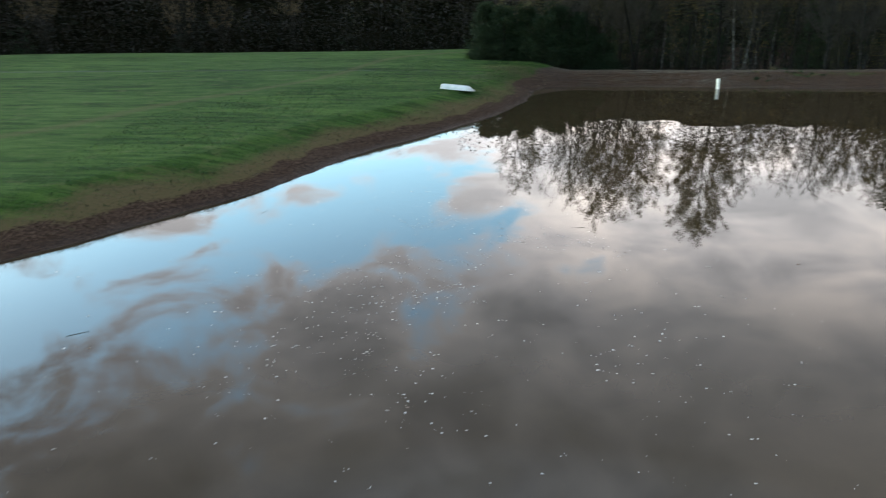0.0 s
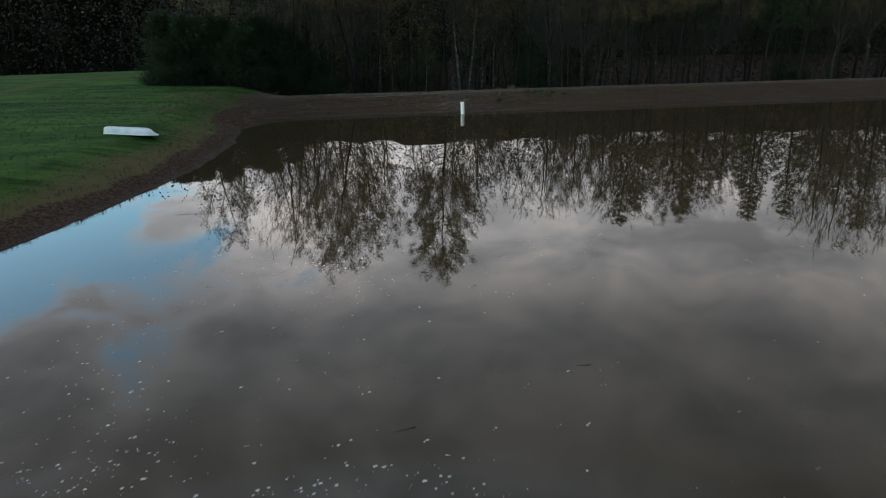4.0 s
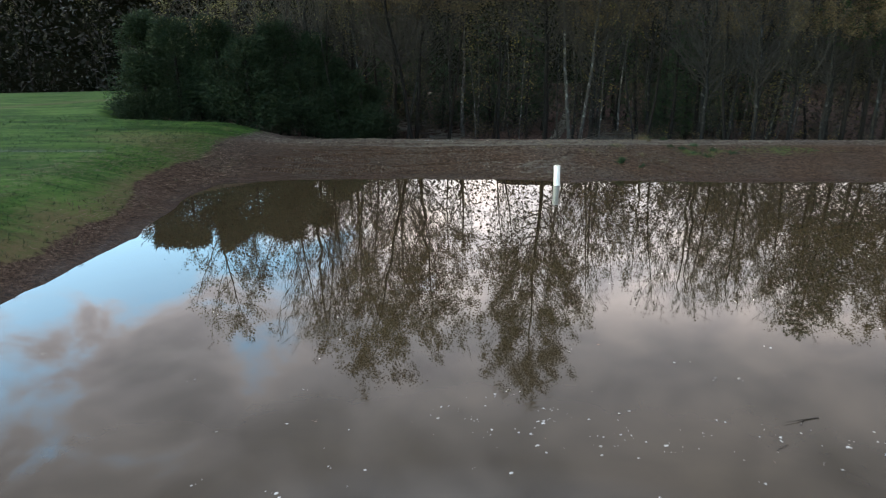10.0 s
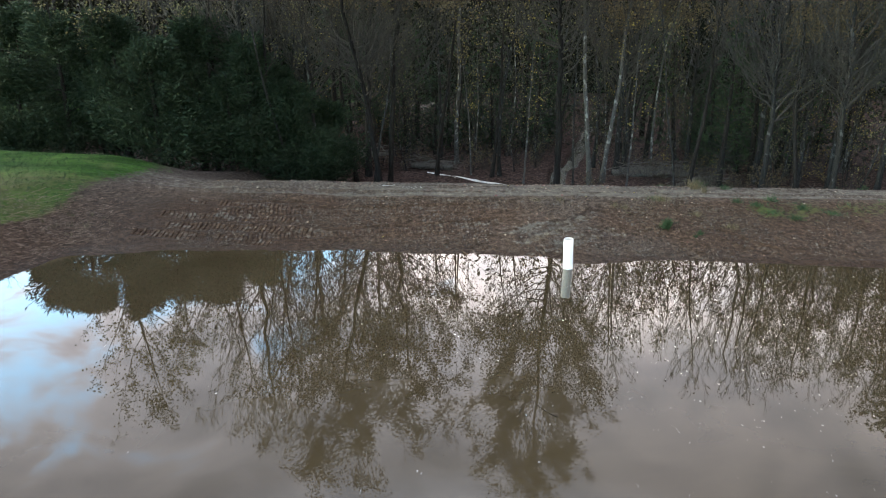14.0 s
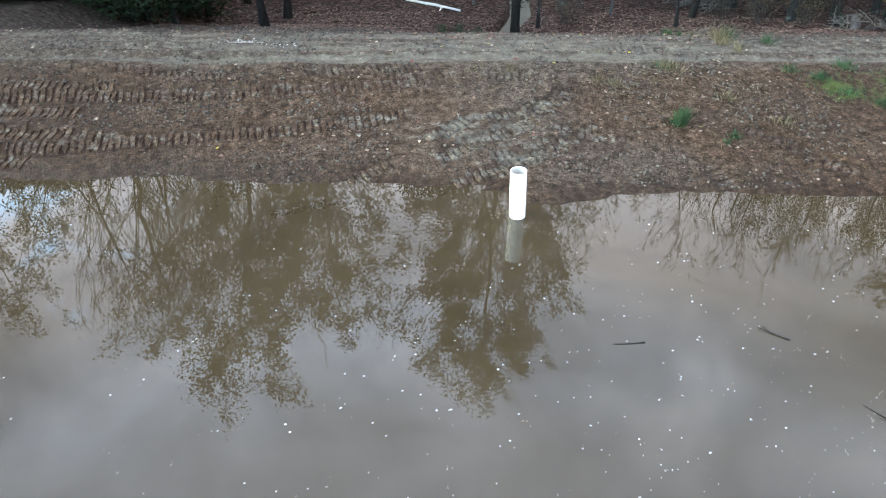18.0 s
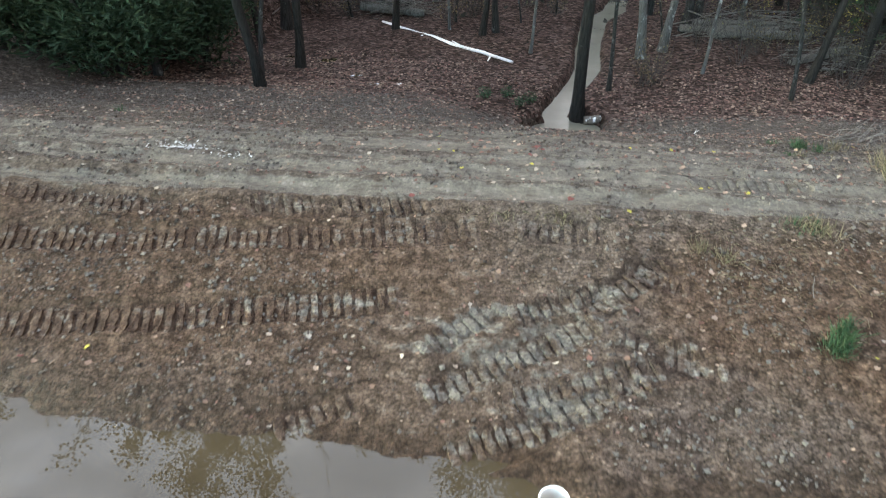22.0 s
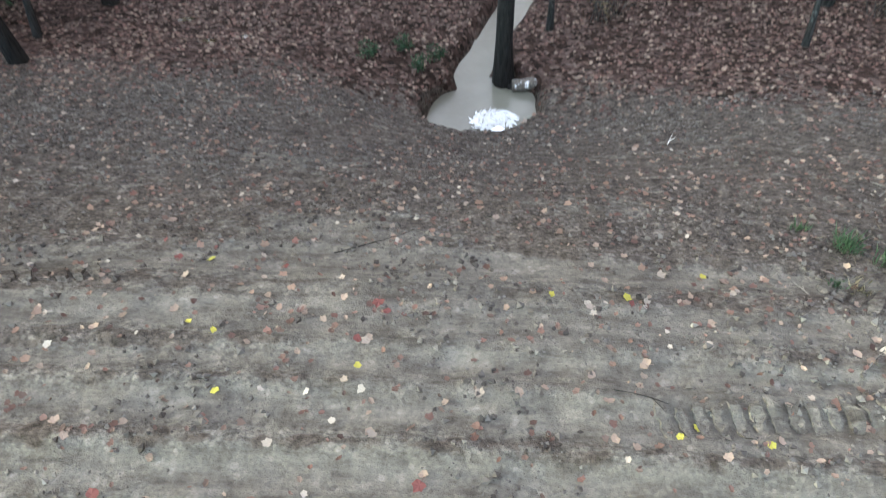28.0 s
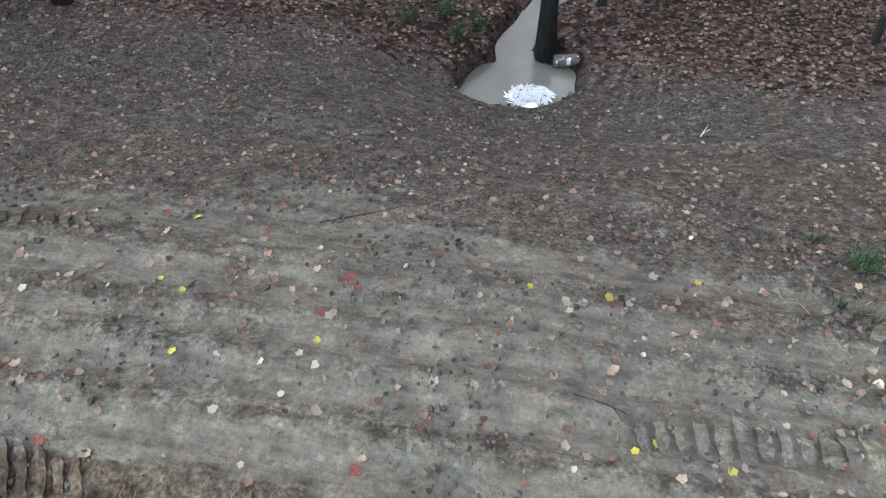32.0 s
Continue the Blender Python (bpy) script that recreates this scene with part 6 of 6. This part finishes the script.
for i in range(95):
    SINGLE.append((lr.uniform(-8, 8), lr.uniform(0.2, 8.4), lr.choice([0, 2, 3, 4, 5, 4, 5, 4, 5, 4, 5]), lr.uniform(0.6, 1.15)))
for u, v, k, size in SINGLE:
    x, y = W(u, v)
    me, label = LEAF_KINDS[k]
    ob = new("fallen_leaf", me)
    ob.matrix_world = Matrix.Translation((x, y, height(x, y) + 0.014)) @ pose(0, 0, 0, lr.gauss(0, 12), lr.gauss(0, 12), lr.uniform(0, 360)) @ Matrix.Scale(0.8 * size, 4)
    tagged(ob, label, "leaf", group="fallen leaves on the dam")


def grass(name, label, count, area, tall, mat, seed, keep):
    r = np.random.RandomState(seed)
    rr = random.Random(seed)
    x, y = r.uniform(area[0], area[1], count), r.uniform(area[2], area[3], count)
    z, g, li, red, cl, we, dr = land(x, y)
    ok = r.uniform(0, 1, count) < keep(x, y, g, dr, z)
    s = Shape()
    for a, b, c in zip(x[ok], y[ok], z[ok]):
        for _ in range(4):
            d = Vector((rr.gauss(0, 0.45), rr.gauss(0, 0.45), 1)).normalized()
            s.blade(Vector((a + rr.gauss(0, 0.05), b + rr.gauss(0, 0.05), c - 0.02)), d, rvec(rr), tall * rr.uniform(0.4, 1.3), tall * 0.11, 0.05)
    return tagged(new(name, s.mesh(name, mat, False)), label, "grass", kind="stuff")


grass("grass", "short green grass along the bank of the pasture", 30000, (-22, 12, 28, 90), 0.16, GRASS, 5, lambda x, y, g, dr, z: np.where((g > 0.5) & (z < 2.3) & (z > 0.3), 0.55, 0.0))
grass("dry_grass", "dead straw-coloured grass on the muddy bank", 16000, (-24, 13, 26, 84), 0.28, STRAW, 6, lambda x, y, g, dr, z: np.where((z > 0.25) & (z < 1.15) & (x < 13.5), 0.30 * sstep(0.4, 0.65, vnoise(x * 0.7, y * 0.7, 15)), 0.0))
grass("grass", "patchy green grass on the dam", 26000, (34, 62, 60, 82), 0.15, GRASS, 7, lambda x, y, g, dr, z: np.where((g > 0.3) & (z > 0.2), np.clip(g, 0, 1), 0.0) * 0.5)
grass("grass", "green grass at the end of the dam", 2600, (6, 14, 77, 88), 0.12, GRASS, 9, lambda x, y, g, dr, z: np.where((g > 0.3) & (z > 0.4), 0.8 * g, 0.0))


def tuft(u, v, tall, wide, blades, mat, seed, label, lean=0.4):
    rr = random.Random(seed)
    s = Shape()
    for _ in range(blades):
        a = rr.uniform(0, 6.28)
        q = wide * 0.3 * rr.random()
        d = Vector((lean * rr.gauss(0, 1), lean * rr.gauss(0, 1), 1)).normalized()
        s.blade(Vector((q * math.cos(a), q * math.sin(a), -0.03)), d, rvec(rr), tall * rr.uniform(0.5, 1.1), 0.014, 0.1)
    x, y = W(u, v)
    ob = new("grass_tuft", s.mesh("grass_tuft", mat, False))
    ob.location = (x, y, height(x, y))
    tagged(ob, label, "grass tuft", group="grass tufts on the dam")


for i, (u, v, tall, wide, n, mat) in enumerate([(4.95, 1.35, 0.42, 0.6, 170, GRASS), (8.8, 3.2, 0.3, 0.8, 110, GRASS), (9.6, 3.7, 0.32, 0.9, 120, GRASS), (10.5, 3.0, 0.3, 0.9, 110, GRASS), (9.9, 2.2, 0.28, 0.8, 90, GRASS), (11.4, 2.6, 0.3, 0.9, 110, GRASS), (5.9, 0.7, 0.2, 0.3, 40, GRASS), (6.95, 5.2, 0.45, 0.7, 80, STRAW), (5.7, 6.8, 0.16, 0.3, 50, GRASS), (5.9, 6.7, 0.2, 0.5, 40, STRAW), (6.9, 7.6, 0.3, 0.8, 70, STRAW),
                                                (7.2, 4.6, 0.5, 0.5, 50, STRAW), (5.1, 3.7, 0.28, 0.9, 70, STRAW), (3.7, 2.9, 0.35, 0.5, 40, STRAW), (5.2, 3.8, 0.18, 0.5, 40, GRASS), (5.2, 1.8, 0.2, 0.4, 50, GRASS), (1.2, 3.55, 0.18, 0.9, 60, STRAW),
                                                (0.3, 3.5, 0.15, 0.8, 50, STRAW), (6.3, 2.4, 0.3, 0.8, 60, STRAW), (7.4, 1.4, 0.3, 0.9, 60, STRAW), (8.2, 3.5, 0.3, 0.8, 70, GRASS), (9.2, 2.6, 0.3, 0.9, 80, GRASS), (-8.8, 7.9, 0.2, 0.5, 40, GRASS),
                                                (7.05, 5.75, 0.55, 0.9, 120, STRAW), (7.3, 5.9, 0.45, 0.8, 90, GRASS), (8.3, 5.5, 0.35, 0.8, 80, GRASS), (6.15, 7.55, 0.28, 0.6, 130, GRASS), (5.75, 8.0, 0.16, 0.4, 60, GRASS), (6.4, 7.2, 0.2, 0.5, 60, GRASS), (4.95, 3.7, 0.2, 1.0, 40, GRASS), (5.3, 3.6, 0.3, 0.9, 90, STRAW), (3.3, 3.05, 0.3, 0.5, 60, STRAW), (6.1, 0.9, 0.26, 0.4, 70, GRASS), (5.05, 1.55, 0.4, 0.5, 120, GRASS)]):
    tuft(u, v, tall, wide, n, mat, 70 + i, "green grass tuft on the bare slope" if mat is GRASS else "dry straw-coloured tuft on the dam", 0.5)


# foam flakes and floating leaf bits on the pond
def flakes(name, label, count, size, mat, seed, density):
    r = np.random.RandomState(seed)
    rr = random.Random(seed)
    x, y = r.uniform(-30, 60, count), r.uniform(-5, 76, count)
    ok = (line_dist(x, y, POND, True) < -0.5) & (r.uniform(0, 1, count) < density(x, y))
    s = Shape()
    for a, b in zip(x[ok], y[ok]):
        for _ in range(rr.choice([1, 1, 1, 2, 3])):
            k = size * (0.35 + 1.2 * rr.random() ** 2.5) * (1.0 - 0.62 * float(sstep(48, 62, b)))
            ax, ay = a + rr.gauss(0, 0.10), b + rr.gauss(0, 0.06)
            turn = rr.uniform(0, 6.28)
            s.poly([(ax + k * rr.uniform(0.5, 1.2) * math.cos(turn + t), ay + k * 0.6 * rr.uniform(0.5, 1.2) * math.sin(turn + t), 0.005) for t in (0, 1, 2, 3, 4, 5.1)])
    return tagged(new(name, s.mesh(name, mat, False)), label, "foam", kind="stuff")


def foam_density(x, y):
    m = np.exp(-((x - 0) / 6) ** 2 - ((y - 27) / 8.5) ** 2) + np.exp(-((x - 9) / 6.5) ** 2 - ((y - 42.5) / 4) ** 2)
    q = (y - 49.8 + 0.42 * (x - 25)) / 0.9
    return np.clip(m * (0.15 + 1.3 * sstep(0.35, 0.75, vnoise(x * 0.3, y * 0.3, 3))) + 0.7 * np.exp(-q * q) * (x > 17) + 0.9 * np.exp(-((x - 30) / 7) ** 2 - ((y - 67.5) / 4.5) ** 2) + 0.02, 0, 1)


flakes("foam_flakes", "small white foam flakes drifting on the brown pond", 60000, 0.041, FOAM, 31, foam_density)
flakes("floating_leaves", "tan leaves floating on the pond", 3000, 0.05, LITTER_PALE, 33, lambda x, y: 0.05 + 0.35 * np.exp(-((x - 28) / 12) ** 2 - ((y - 68) / 6) ** 2))


def strewn_straw(name, label, count, spots, length, mat, seed):
    """Stalks lying about on the earth."""
    rr = random.Random(seed)
    s = Shape()
    us, vs = [], []
    for i in range(count):
        u, v, su, sv = spots[i % len(spots)]
        us.append(rr.gauss(u, su))
        vs.append(rr.gauss(v, sv))
    xy = [W(a, b) for a, b in zip(us, vs)]
    zs = heights([p[0] for p in xy], [p[1] for p in xy])
    for (x, y), z in zip(xy, zs):
        if z < 0.03:
            continue
        d = Vector((rr.gauss(0, 1), rr.gauss(0, 1), rr.uniform(-0.05, 0.25))).normalized()
        L = length * rr.uniform(0.4, 1.3)
        p = Vector((x, y, z + 0.012))
        s.tube([p - d * L * 0.5, p + Vector((rr.gauss(0, 0.02), rr.gauss(0, 0.02), 0.01)), p + d * L * 0.5], [0.0045, 0.004, 0.002], 3)
    return tagged(new(name, s.mesh(name, mat, False)), label, "straw", kind="stuff")


strewn_straw("straw", "dry stalks strewn over the dam slope", 560, [(5.0, 3.4, 1.0, 0.35), (6.0, 2.2, 1.2, 0.8), (4.2, 2.7, 0.7, 0.5), (0.9, 3.55, 0.7, 0.15), (7.2, 1.2, 1.0, 0.8), (6.8, 7.2, 0.5, 0.5)], 0.16, STRAW, 61)
strewn_straw("straw", "dead stalks and roots on the muddy bank", 2800, [(-19.5, 0.0, 1.0, 1.0), (-21.0, -3.0, 1.0, 1.6), (-22.5, -7.0, 0.9, 2.0), (-18.0, 1.0, 1.2, 0.8), (-17.0, -1.0, 0.7, 1.6), (-18.6, -9.5, 0.6, 2.4), (-18.0, -6.0, 0.7, 2.0)], 0.4, LEAF_TAN, 62)
litter("pale_chips", "pale lime crumbs scattered on the crest", 2600, -7.2, -4.0, 4.5, 5.5, 0.045, LIME, 44, lambda u, v, x, y: 0.9 * np.exp(-((u + 6.0) / 0.4) ** 2 - ((v - 5.15) / 0.16) ** 2) + 0.6 * np.exp(-((u + 4.95) / 0.35) ** 2 - ((v - 4.92) / 0.07) ** 2))


def puddle(u, v, size, seed):
    rr = random.Random(seed)
    x, y = W(u, v)
    z = height(x, y) + 0.02
    bm = bmesh.new()
    n = 14
    bm.faces.new([bm.verts.new((size * rr.uniform(0.6, 1.1) * math.cos(6.283 * k / n), 0.55 * size * rr.uniform(0.6, 1.1) * math.sin(6.283 * k / n), 0)) for k in range(n)])
    me = bpy.data.meshes.new("puddle")
    bm.to_mesh(me)
    bm.free()
    me.materials.append(WATER)
    ob = new("puddle", me)
    ob.location = (x, y, z)
    tagged(ob, "small puddle among the brown leaves", "puddle", group="puddles in the wood")


for i, (u, v, size) in enumerate([(-4.4, 15.4, 0.26), (-6.9, 19.0, 0.4), (-5.4, 16.9, 0.22), (-8.6, 19.4, 0.3), (-3.7, 15.9, 0.18)]):
    puddle(u, v, size, i)
